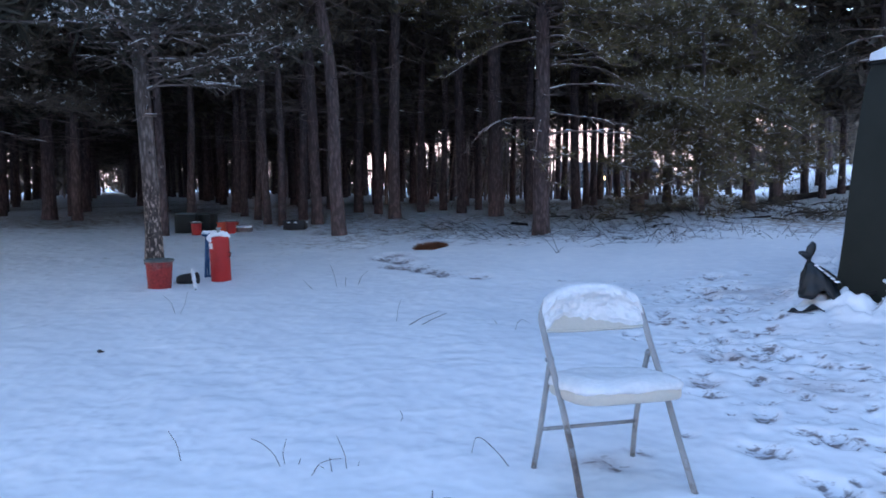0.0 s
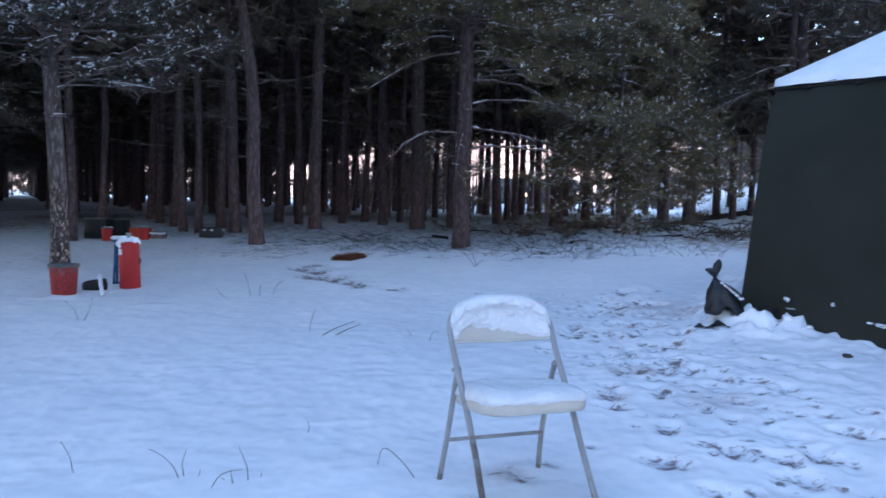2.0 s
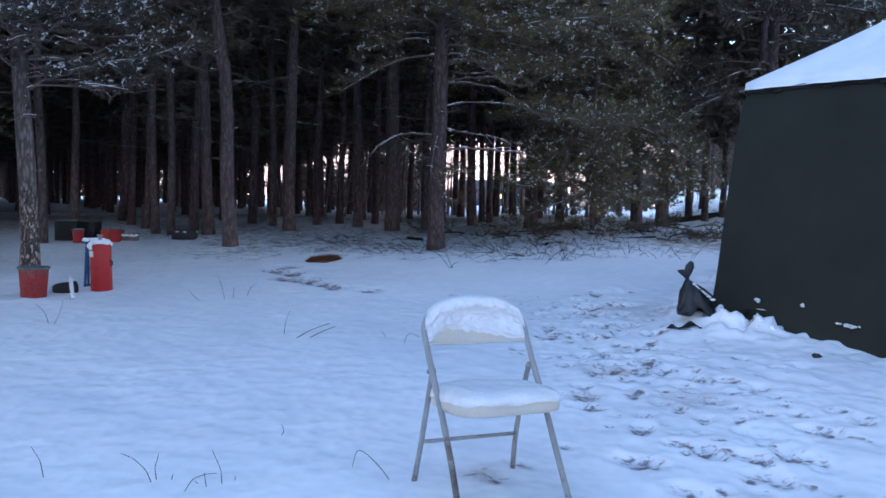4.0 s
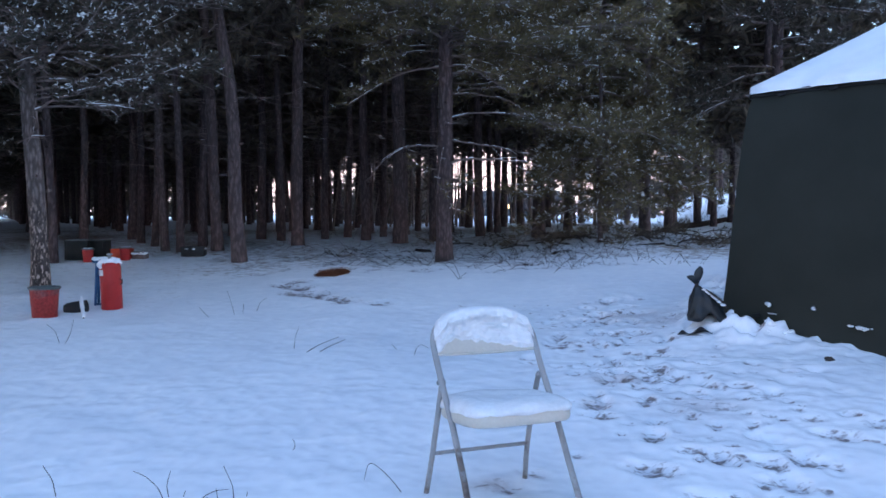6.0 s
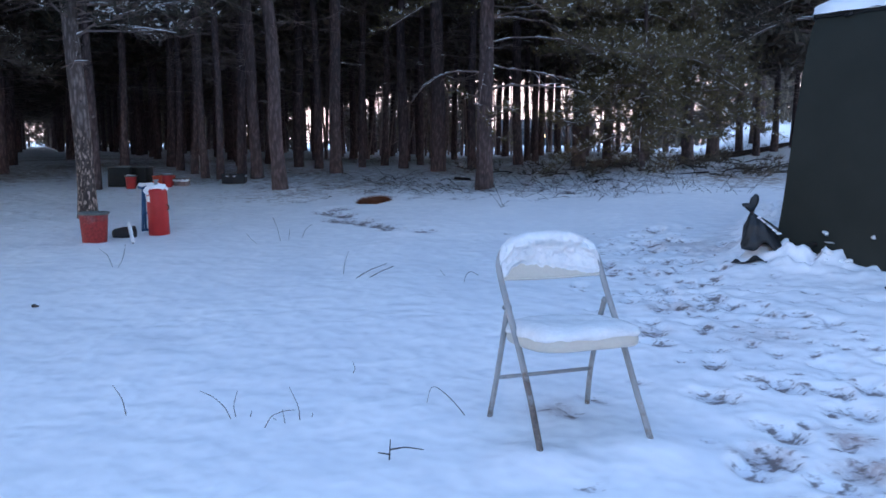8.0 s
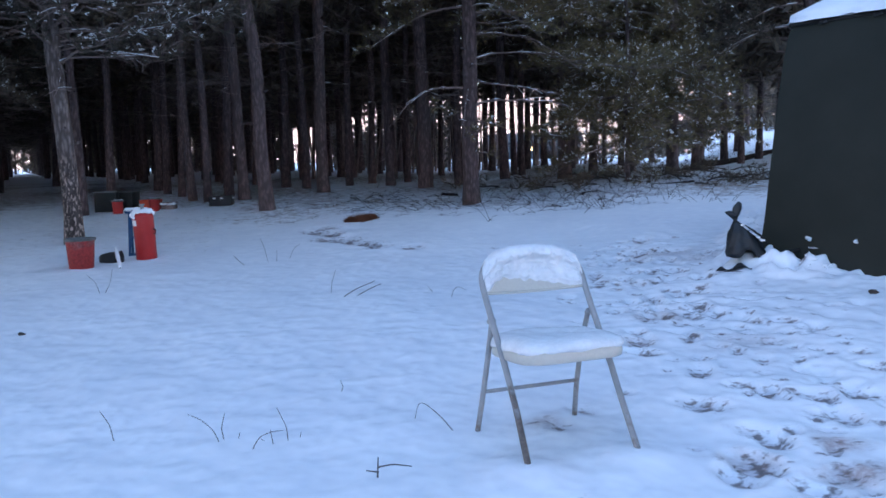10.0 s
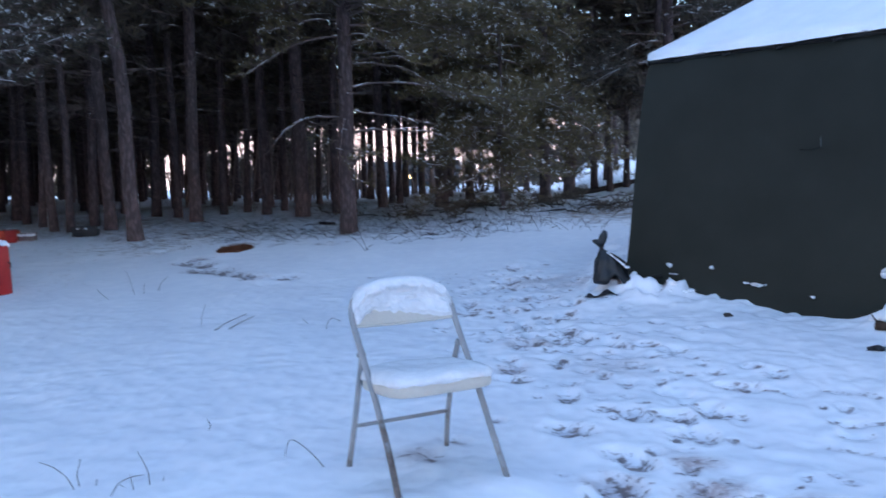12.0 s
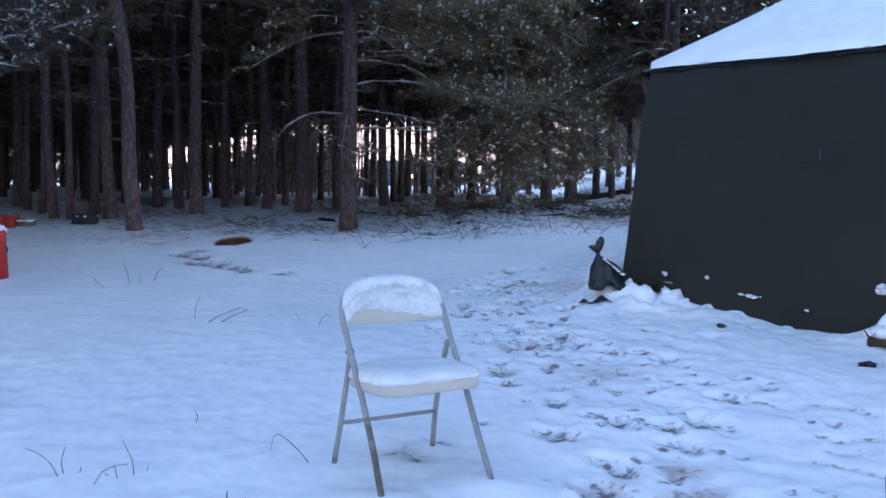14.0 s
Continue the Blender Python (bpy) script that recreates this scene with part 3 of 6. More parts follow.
def edge_pine(x, y, r0, height, seed, lean=(0, 0), boughs=(), sweeps=(), dead=(1.6, 4.0, 10), crown=(5.0, 26), leaf=None, bark=None, label="", snowy=0.35, dense=1.0, wiggle=1.0, reach=1.0):
    """A pine at the wood's edge. boughs: (count, z low, z high, azimuth, its spread, length low, high, droop)."""
    rng = np.random.default_rng(seed)
    base = floor_at(x, y) - 0.02
    root = empty("pine_tree", pose(x, y, base))
    tg, line, rad = trunk_shape(height, r0, lean, rng)
    obj("trunk", tg, bark or M_BARK, root)
    wood, lf, sn = Geo(), Geo(), Geo()

    def centre(z):
        return np.array([np.interp(z, line[:, 2], line[:, k]) for k in range(3)])

    for count, zl, zh, az, spread, l0, l1, droop in boughs:
        for i in range(count):
            z = zl + (zh - zl) * (i + rng.uniform(0, 1)) / count
            wood, lf, sn = Geo(), Geo(), Geo()
            bough(wood, lf, sn, centre(z), radians(az + rng.uniform(-spread, spread)), rng.uniform(l0, l1), rng,
                  rise=rng.uniform(0.05, 0.3), droop=droop * rng.uniform(0.7, 1.3), tip=rng.uniform(0.1, 0.35), thick=rng.uniform(0.010, 0.020), snowy=snowy, dense=dense)
            limb = obj("branch", wood, M_TWIG, root)
            tagged(obj("needles", lf, leaf or M_NEEDLE, limb), kind="stuff")
            if sn.n:
                tagged(obj("snow", sn, M_SNOW, limb), "specks of snow caught on the bough", kind="stuff")
    for z, az, ln, rise, droop, tip, thick in sweeps:      # long bare limbs, snow along the top
        wood, sn = Geo(), Geo()
        thick = 0.8 * thick
        run = limb_line(centre(z), radians(az), ln, rise, droop, tip, rng, 14, wiggle)
        tt = np.linspace(0, 1, 14)
        rr = thick * (1 - 0.75 * tt) + 0.0025
        tube(wood, run, rr, 6)
        for i in range(13):
            if rng.random() < 0.38:
                tube(sn, [run[i] + [0, 0, rr[i] * 0.7], (run[i] + run[i + 1]) / 2 + [0, 0, rr[i] * 0.9], run[i + 1] + [0, 0, rr[i] * 0.6]], [rr[i] * 0.35, rr[i] * 0.6, rr[i] * 0.35], 5)
        for _ in range(5):
            u = rng.uniform(0.45, 0.98)
            q = np.array([np.interp(u, tt, run[:, k]) for k in range(3)])
            e = limb_line(q, radians(az) + rng.choice([-1, 1]) * rng.uniform(0.3, 1.0), ln * rng.uniform(0.10, 0.26), rng.uniform(-0.4, 0.3), 0.3, 0.1, rng, 5)
            tube(wood, e, np.linspace(0.006, 0.0025, 5), 4, False)
            if rng.random() < 0.3:
                tube(sn, e + [0, 0, 0.005], np.linspace(0.005, 0.002, 5), 4, False)
        limb = obj("bare_limb", wood, M_TWIG, root)
        tagged(obj("snow", sn, M_SNOW, limb), "line of snow along the bare limb", kind="stuff")
    for _ in range(dead[2]):
        wood, sn = Geo(), Geo()
        dead_limb(wood, centre(rng.uniform(dead[0], dead[1])), rng.uniform(0, 2 * math.pi), rng.uniform(0.5, 1.5), rng, rng.uniform(0.005, 0.010), sn)
        limb = obj("dead_branch", wood, M_TWIG, root)
        if sn.n:
            tagged(obj("snow", sn, M_SNOW, limb), "thin line of snow on the dead branch", kind="stuff")
    wood, lf = Geo(), Geo()
    z0, n = crown
    for i in range(n):      # upper crown, coarser
        z = z0 + (height - 0.4 - z0) * (i + rng.random()) / n
        ln = reach * (0.8 + 2.7 * (1 - (z - z0) / (height - z0)) ** 0.7)
        bough(wood, lf, None, centre(z), rng.uniform(0, 2 * math.pi), ln * rng.uniform(0.8, 1.15), rng, rise=0.35, droop=0.3, tip=0.2, dense=0.5, tuft=0.28, per=11, width=0.05, twigs=False)
    tagged(obj("crown_limbs", wood, M_TWIG, root), kind="stuff")
    tagged(obj("crown", lf, leaf or M_NEEDLE, root), kind="stuff")
    tagged(root, label or "tall red pine with grey-brown scaly bark and snow-dusted boughs", "pine tree", "pines at the wood's edge")
    return root


def wood_pine(seed, crown_low, height, r0, crown_count, low_dead, per=6, width=0.15, leaf=None):
    """A plantation pine, bare below and dead-limbed, for copying."""
    rng = np.random.default_rng(seed)
    root = empty("pine_tree", pose(0, -400, 0))
    tg, line, rad = trunk_shape(height, r0, (rng.normal(0, 0.012), rng.normal(0, 0.012)), rng, 9, 10)
    obj("trunk", tg, M_BARK, root)
    wood, lf = Geo(), Geo()
    for _ in range(38):
        z = low_dead + (crown_low + 2.4 - low_dead) * rng.random() ** 0.7
        dead_limb(wood, np.array([np.interp(z, line[:, 2], line[:, k]) for k in range(3)]), rng.uniform(0, 2 * math.pi), rng.uniform(0.7, 1.7), rng, 0.009, None, False)
    for i in range(crown_count):
        z = crown_low + (height - 0.3 - crown_low) * ((i + rng.random()) / crown_count) ** 1.7
        c = np.array([np.interp(z, line[:, 2], line[:, k]) for k in range(3)])
        ln = 0.6 + 1.5 * (1 - (z - crown_low) / (height - crown_low)) ** 0.6
        bough(wood, lf, None, c, rng.uniform(0, 2 * math.pi), ln, rng, rise=0.3, droop=0.45, tip=0.2, dense=0.32, tuft=0.36, per=per, width=width, bare_to=0.1, twigs=False)
    tagged(obj("dead_wood", wood, M_TWIG, root), kind="stuff")
    tagged(obj("crown", lf, leaf or M_NEEDLE, root), kind="stuff")
    tagged(root, "slender plantation pine with bare trunk and dead lower limbs", "pine tree", "plantation pines")
    return root


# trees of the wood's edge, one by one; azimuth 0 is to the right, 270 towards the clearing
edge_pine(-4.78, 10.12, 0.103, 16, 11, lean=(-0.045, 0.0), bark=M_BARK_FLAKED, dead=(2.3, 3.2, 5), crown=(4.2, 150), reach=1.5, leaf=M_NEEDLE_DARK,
          boughs=((15, 2.12, 3.3, 335, 50, 1.4, 2.4, 0.24), (8, 2.6, 4.6, 292, 36, 1.2, 2.2, 0.36), (7, 2.7, 4.6, 20, 40, 1.6, 2.5, 0.26), (5, 2.35, 3.2, 250, 26, 0.5, 0.85, 0.24)), snowy=0.62, dense=0.78,
          sweeps=((2.1, 300, 0.95, 0.05, 0.85, 0.45, 0.002), (2.25, 322, 2.0, 0.04, 0.36, 0.26, 0.002), (2.66, 320, 2.0, 0.12, 0.26, 0.08, 0.011), (2.5, 350, 2.0, 0.06, 0.16, 0.10, 0.008),
                  (2.5, 225, 0.8, 0.12, 0.10, 0.0, 0.008), (2.75, 300, 1.5, 0.05, 0.25, 0.10, 0.008)), wiggle=2.2,
          label="red pine with pale flaking bark above a red bucket")
edge_pine(-5.98, 13.1, 0.064, 16, 12, lean=(-0.03, 0), crown=(4.6, 40), boughs=((5, 3.8, 5.0, 290, 80, 1.2, 2.0, 0.5),))
edge_pine(-3.15, 13.25, 0.108, 16, 13, lean=(-0.085, 0.02), crown=(5.2, 60), reach=1.35, dead=(2.4, 4.2, 9),
          boughs=((6, 4.1, 5.4, 290, 90, 1.3, 2.0, 0.4),))
edge_pine(-3.95, 15.0, 0.100, 16, 14, lean=(-0.05, 0.0), crown=(4.8, 40), boughs=((4, 4.2, 5.4, 280, 90, 1.2, 2.0, 0.4),))
edge_pine(-2.83, 16.7, 0.116, 16, 15, lean=(0.012, 0), crown=(4.9, 40), boughs=((5, 4.2, 5.6, 270, 100, 1.3, 2.0, 0.4),))
edge_pine(-1.70, 18.9, 0.100, 16, 16, lean=(-0.015, 0), crown=(5.0, 24), leaf=M_NEEDLE_OLIVE, boughs=((13, 3.9, 5.8, 270, 100, 1.3, 2.2, 0.45),))
edge_pine(-0.90, 17.9, 0.148, 17, 17, lean=(-0.02, 0), crown=(4.9, 26), dead=(1.8, 4.2, 12), leaf=M_NEEDLE_OLIVE, boughs=((16, 3.8, 5.8, 270, 100, 1.3, 2.3, 0.45),))
# the broad-limbed pine in the middle, whose boughs sweep to the right
edge_pine(0.03, 14.2, 0.132, 17, 18, lean=(0.006, -0.005), crown=(5.0, 28), dead=(1.9, 3.8, 5), leaf=M_NEEDLE_OLIVE, snowy=0.38,
          sweeps=((1.90, 192, 1.35, 0.22, 0.42, -0.20, 0.020), (2.0, 350, 1.7, -0.04, 0.22, 0.05, 0.016), (1.62, 352, 1.7, 0.12, 0.08, -0.10, 0.028), (2.75, 355, 1.6, 0.16, 0.22, 0.0, 0.014),
                  (2.72, 340, 1.9, 0.12, 0.42, 0.0, 0.014), (1.95, 255, 0.5, -0.5, 1.2, 0.3, 0.012)),
          boughs=((7, 3.0, 4.2, 335, 45, 2.0, 3.6, 0.55), (1, 2.2, 2.8, 345, 14, 2.6, 3.4, 0.5), (17, 3.0, 5.2, 300, 60, 1.5, 2.6, 0.5), (12, 3.1, 5.2, 215, 50, 1.3, 2.4, 0.5), (4, 0.75, 1.6, 250, 80, 0.35, 0.7, 0.3), (9, 3.8, 5.8, 0, 50, 2.0, 3.2, 0.5)))
edge_pine(2.05, 18.3, 0.14, 17, 19, crown=(5.0, 28), leaf=M_NEEDLE_OLIVE, snowy=0.38,
          boughs=((18, 1.3, 4.6, 315, 50, 2.0, 3.6, 0.62), (8, 1.2, 2.6, 300, 30, 2.4, 3.4, 0.45), (5, 3.0, 5.5, 195, 40, 1.2, 2.2, 0.4), (12, 3.2, 6.0, 270, 80, 1.8, 3.0, 0.5), (6, 2.4, 5.6, 10, 40, 1.8, 3.2, 0.5)))
edge_pine(4.15, 17.6, 0.120, 16, 20, crown=(4.6, 26), leaf=M_NEEDLE_OLIVE,
          boughs=((19, 0.9, 3.0, 235, 60, 1.5, 2.6, 0.62), (13, 2.2, 5.2, 225, 65, 1.6, 2.6, 0.55)))
edge_pine(2.95, 15.9, 0.044, 8, 26, crown=(4.2, 14), leaf=M_NEEDLE_OLIVE, dead=(0.4, 1.2, 6),
          boughs=((26, 0.55, 2.4, 270, 120, 1.1, 2.0, 0.6), (18, 2.0, 4.6, 270, 150, 1.1, 1.9, 0.5)), label="young olive-green pine with boughs sweeping to the ground")
edge_pine(1.45, 22.6, 0.085, 14, 61, crown=(3.6, 24), dead=(1.2, 2.6, 9), boughs=((5, 2.9, 4.2, 270, 130, 0.9, 1.7, 0.4),), snowy=0.15)
edge_pine(0.25, 24.4, 0.08, 14, 62, crown=(3.4, 24), dead=(1.2, 2.6, 9), boughs=((5, 3.0, 4.2, 270, 130, 0.9, 1.6, 0.4),), snowy=0.12)
edge_pine(-7.9, 10.4, 0.120, 16, 27, crown=(4.4, 120), reach=1.5, boughs=((4, 2.1, 2.6, 332, 14, 1.6, 2.1, 0.22), (5, 3.8, 5.0, 300, 80, 1.4, 2.4, 0.4)), snowy=0.5, leaf=M_NEEDLE_DARK)
edge_pine(5.93, 22.2, 0.130, 17, 21, crown=(4.6, 40), leaf=M_NEEDLE_DARK, snowy=0.15,
          boughs=((7, 2.9, 4.0, 225, 60, 1.6, 2.6, 0.5), (18, 3.2, 6.2, 260, 110, 1.8, 3.0, 0.5)))
edge_pine(6.7, 17.2, 0.120, 16, 22, crown=(4.8, 40), leaf=M_NEEDLE_DARK, snowy=0.15, boughs=((22, 2.6, 5.4, 240, 120, 1.6, 2.8, 0.5),))
edge_pine(3.3, 22.6, 0.112, 16, 23, crown=(4.6, 24), boughs=((14, 2.4, 5.0, 270, 120, 1.4, 2.4, 0.5),))
edge_pine(9.4, 30.0, 0.136, 17, 24, lean=(0.012, 0), crown=(4.6, 24), boughs=((16, 3.2, 5.6, 260, 130, 1.6, 2.8, 0.5),))
edge_pine(-8.9, 12.6, 0.12, 15, 28, crown=(3.2, 40), boughs=((8, 1.8, 3.6, 300, 80, 1.4, 2.3, 0.5),), snowy=0.08)
edge_pine(-9.9, 16.4, 0.136, 16, 25, crown=(4.6, 22), boughs=((8, 3.2, 5.2, 290, 70, 1.4, 2.4, 0.5), (2, 2.2, 2.6, 320, 20, 2.2, 2.8, 0.5)))

kinds = [wood_pine(31, 4.0, 16.0, 0.108, 20, 1.9), wood_pine(32, 4.3, 16.6, 0.118, 20, 2.1), wood_pine(33, 3.8, 15.5, 0.098, 20, 1.7)]
low_kinds = [wood_pine(34, 2.7, 14.0, 0.105, 40, 1.4), wood_pine(35, 2.4, 13.4, 0.098, 40, 1.3), wood_pine(36, 3.0, 14.0, 0.10, 40, 1.3)]
near_kinds = [wood_pine(41, 4.1, 16.0, 0.090, 27, 1.9, 13, 0.055), wood_pine(42, 4.4, 16.4, 0.098, 27, 2.0, 13, 0.055)]
skirted = [wood_pine(37, 2.2, 14.0, 0.105, 46, 1.0, 17, 0.035, M_NEEDLE_DARK), wood_pine(38, 2.5, 13.4, 0.098, 46, 1.1, 17, 0.035, M_NEEDLE_DARK)]
rng = np.random.default_rng(77)
spots = []


def plant(x, y, pool, s=None):
    k = pool[rng.integers(len(pool))]
    s = s or rng.uniform(0.88, 1.12)
    m = pose(x, y, floor_at(x, y) - 0.03, rng.normal(0, 0.8), rng.normal(0, 0.8), rng.uniform(0, 360)) @ Matrix.Scale(s, 4)
    copy_thing(k, m)
    spots.append((x, y))


# front ranks of the plantation, as they stand
for x, y, s in ((-4.54, 14.75, 0.72), (-4.92, 15.15, 0.72), (-4.58, 16.3, 0.92), (-5.5, 16.3, 0.75), (-7.0, 19.2, 0.95), (-4.1, 19.2, 0.95), (-3.5, 18.5, 0.9),
                (-2.3, 20.6, 0.9), (-1.45, 20.7, 0.85), (-0.2, 18.4, 0.95), (0.93, 21.0, 1.15), (-0.75, 25.5, 0.9),
                (3.0, 24.4, 0.9), (-3.4, 25.6, 0.95), (-6.3, 17.8, 0.8), (-5.6, 19.8, 0.85), (-7.6, 21.0, 1.0), (-2.7, 19.6, 0.9), (-6.9, 16.4, 0.8), (-8.6, 18.4, 1.05), (-9.4, 20.0, 1.0), (1.3, 23.6, 0.8)):
    plant(x, y, near_kinds, s)
# dense pines at the sides; those out of view are added to shade the clearing
for x, y, s in ((-9.2, 16.2, 1.0), (-10.4, 18.2, 1.0), (-11.2, 20.2, 1.1), (-11.0, 16.0, 1.0), (-12.4, 18.6, 1.1), (-10.9, 13.2, 1.0), (-9.6, 10.0, 1.05), (-7.9, 7.4, 1.1), (-7.8, 9.2, 1.22), (6.8, 2.9, 1.2), (7.7, 4.5, 1.25), (6.9, 0.3, 1.2), (-10.2, 6.0, 1.05), (-11.6, 8.6, 1.05), (-8.8, 4.6, 1.2), (-8.6, 1.6, 1.2), (-9.4, -1.6, 1.2), (-11.0, 3.0, 1.2), (-8.1, 6.3, 1.2), (-7.4, 3.6, 1.2)):
    plant(x, y, skirted, s)
for x, y in ((1.85, 26.5), (0.85, 28.5), (1.9, 30.2), (2.6, 32.0), (2.45, 27.0), (0.75, 33.0), (3.3, 36.0)):
    plant(x, y, low_kinds, 1.08)
fixed = spots + [(-4.76, 10.12), (-6.0, 13.1), (-3.15, 13.25), (-3.95, 15.0), (-2.83, 16.7), (-1.7, 18.9), (-0.9, 17.9), (0.03, 14.2), (2.05, 18.3), (3.3, 22.6), (-9.9, 16.4)]
ROW = radians(27.75)
for k in range(-6, 5):
    r = 5.35 + 2.0 * k
    for j in range(0, 33 if -4 <= k <= -1 else (14 if k < -4 else 25)):
        s = 13.5 + 2.15 * j + rng.normal(0, 0.22)
        rr = r + rng.normal(0, 0.14)
        x, y = rr * math.cos(ROW) - s * math.sin(ROW), rr * math.sin(ROW) + s * math.cos(ROW)
        if math.hypot(x, y) < (21.5 if x > -9 else 17.5) or min(math.hypot(x - a, y - b) for a, b in fixed) < 1.3:
            continue
        plant(x, y, skirted if (k <= -3 or (k == -2 and j >= 14)) else low_kinds if (k >= 2 or j >= (28 if k <= -1 else 22) or rng.random() < 0.25) else kinds)
for i in range(8):
    s, r = 82 + rng.normal(0, 1.5), -4.2 + 1.35 * i
    plant(r * math.cos(ROW) - s * math.sin(ROW), r * math.sin(ROW) + s * math.cos(ROW), low_kinds)
# the wood closes the clearing behind the camera too
for i in range(22):
    a = radians(100 + 160 * i / 21)
    d = 24 + 6 * (i % 2) + rng.normal(0, 0.8)
    plant(d * math.sin(a), d * math.cos(a), low_kinds, 1.15)
# looser trees to the right, behind the tent; the last six, unseen, added to block light
for x, y in ((3.9, 20.8), (5.4, 20.6), (4.6, 25.6), (8.75, 26.0), (7.75, 24.5), (10.6, 35.5), (12.2, 37.5), (9.2, 20.0), (12.2, 18.2), (11.4, 24.5), (14.6, 21.5), (7.92, 26.6), (9.7, 25.4), (15.5, 27.5), (5.2, 26.8), (13.4, 31.5), (17.5, 24.0), (8.3, 22.4), (10.4, 21.9), (12.9, 26.4), (7.4, 19.8), (15.2, 18.6), (9.8, 27.4),
             (5.0, 31.0), (7.2, 33.5), (18.5, 33.0), (10.6, 10.8), (9.8, 6.0), (9.4, 3.4), (8.8, 0.8), (11.6, 8.2), (11.0, 4.4)):
    plant(x, y, low_kinds)
for k in kinds + near_kinds + low_kinds + skirted:      # the patterns themselves are taken away
    for o in list(k.children) + [k]:
        bpy.data.objects.remove(o)


# ---------------------------------------------------------------- more materials
M_CANVAS = two_scale("olive_canvas", (0.0185, 0.0200, 0.0162), (0.0320, 0.0340, 0.0280), 1.6, 240, 0.9, 0, 0.15, 0.25, 0.002)
M_CANVAS_DARK = two_scale("damp_dark_canvas", (0.010, 0.010, 0.009), (0.020, 0.019, 0.017), 3, 160, 0.85)
M_PLASTIC_BLACK = two_scale("black_bag_film", (0.004, 0.006, 0.008), (0.011, 0.016, 0.021), 9, 50, 0.46, 0, 0.45, 0.35, 0.012)
M_BEIGE = two_scale("beige_enamel", (0.43, 0.405, 0.35), (0.53, 0.50, 0.435), 5, 90, 0.42, 0.0, 0.5, 0.06, 0.001)
M_RED = two_scale("worn_red_paint", (0.30, 0.010, 0.010), (0.44, 0.020, 0.018), 5, 60, 0.5, 0, 0.4, 0.1, 0.002)
M_ORANGE = two_scale("orange_red_plastic", (0.50, 0.060, 0.030), (0.66, 0.10, 0.05), 9, 70, 0.6)
M_GREY_RIM = two_scale("grey_weathered_lid", (0.06, 0.07, 0.07), (0.16, 0.175, 0.17), 12, 80, 0.6, 0.1)
M_BLUE = two_scale("blue_painted_metal", (0.016, 0.06, 0.14), (0.035, 0.11, 0.22), 8, 60, 0.5)
M_BLACK = two_scale("black_rubber", (0.010, 0.010, 0.012), (0.026, 0.026, 0.028), 8, 80, 0.55)
M_BIN = two_scale("dark_green_bin", (0.004, 0.006, 0.006), (0.011, 0.014, 0.014), 6, 60, 0.55)
M_NAVY = two_scale("navy_tarpaulin", (0.006, 0.007, 0.014), (0.014, 0.016, 0.030), 9, 60, 0.6)
M_STEEL = two_scale("dull_steel", (0.22, 0.22, 0.22), (0.38, 0.38, 0.38), 10, 90, 0.45, 0.8)
M_WOOD = two_scale("weathered_brown_board", (0.035, 0.022, 0.015), (0.09, 0.058, 0.04), 3, 50, 0.85, 0, 0.2, 0.4, 0.004, (8, 1, 1))
M_PAPER = two_scale("pale_paper_label", (0.60, 0.60, 0.58), (0.78, 0.78, 0.76), 10, 80, 0.8)
M_HOUSE = two_scale("dark_house_siding", (0.03, 0.032, 0.035), (0.06, 0.062, 0.066), 1, 20, 0.85)


def rust_legs():
    m, nt, b = material("beige_enamel_rusting_low", 0.45, 0.0, 0.5)
    v = place_of(nt)
    n1, n2 = noise_of(nt, v, 9, 5), noise_of(nt, v, 55, 5)
    sp = nt.nodes.new("ShaderNodeSeparateXYZ")
    nt.links.new(v, sp.inputs[0])
    enamel = ramp_of(nt, n1, [(0.3, (0.20, 0.205, 0.212)), (0.7, (0.31, 0.31, 0.31))])
    rust = ramp_of(nt, n2, [(0.3, (0.045, 0.036, 0.033)), (0.7, (0.15, 0.115, 0.095))])
    k = maths(nt, "SUBTRACT", maths(nt, "ADD", n1, maths(nt, "MULTIPLY", n2, 0.5)), maths(nt, "ADD", maths(nt, "MULTIPLY", sp.outputs["Z"], 1.5), 0.60))
    # one front leg has lost most of its paint
    worn = maths(nt, "MULTIPLY", maths(nt, "MULTIPLY", maths(nt, "SUBTRACT", sp.outputs["X"], 0.15), 20.0, True), maths(nt, "MULTIPLY", maths(nt, "SUBTRACT", sp.outputs["Y"], 0.04), 10.0, True))
    k = maths(nt, "ADD", k, maths(nt, "MULTIPLY", worn, 0.42))
    nt.links.new(mix_of(nt, maths(nt, "MULTIPLY", k, 6.0, True), enamel, rust), b.inputs["Base Color"])
    bump_of(nt, b, n2, 0.1, 0.001)
    return m


M_LEG = rust_legs()


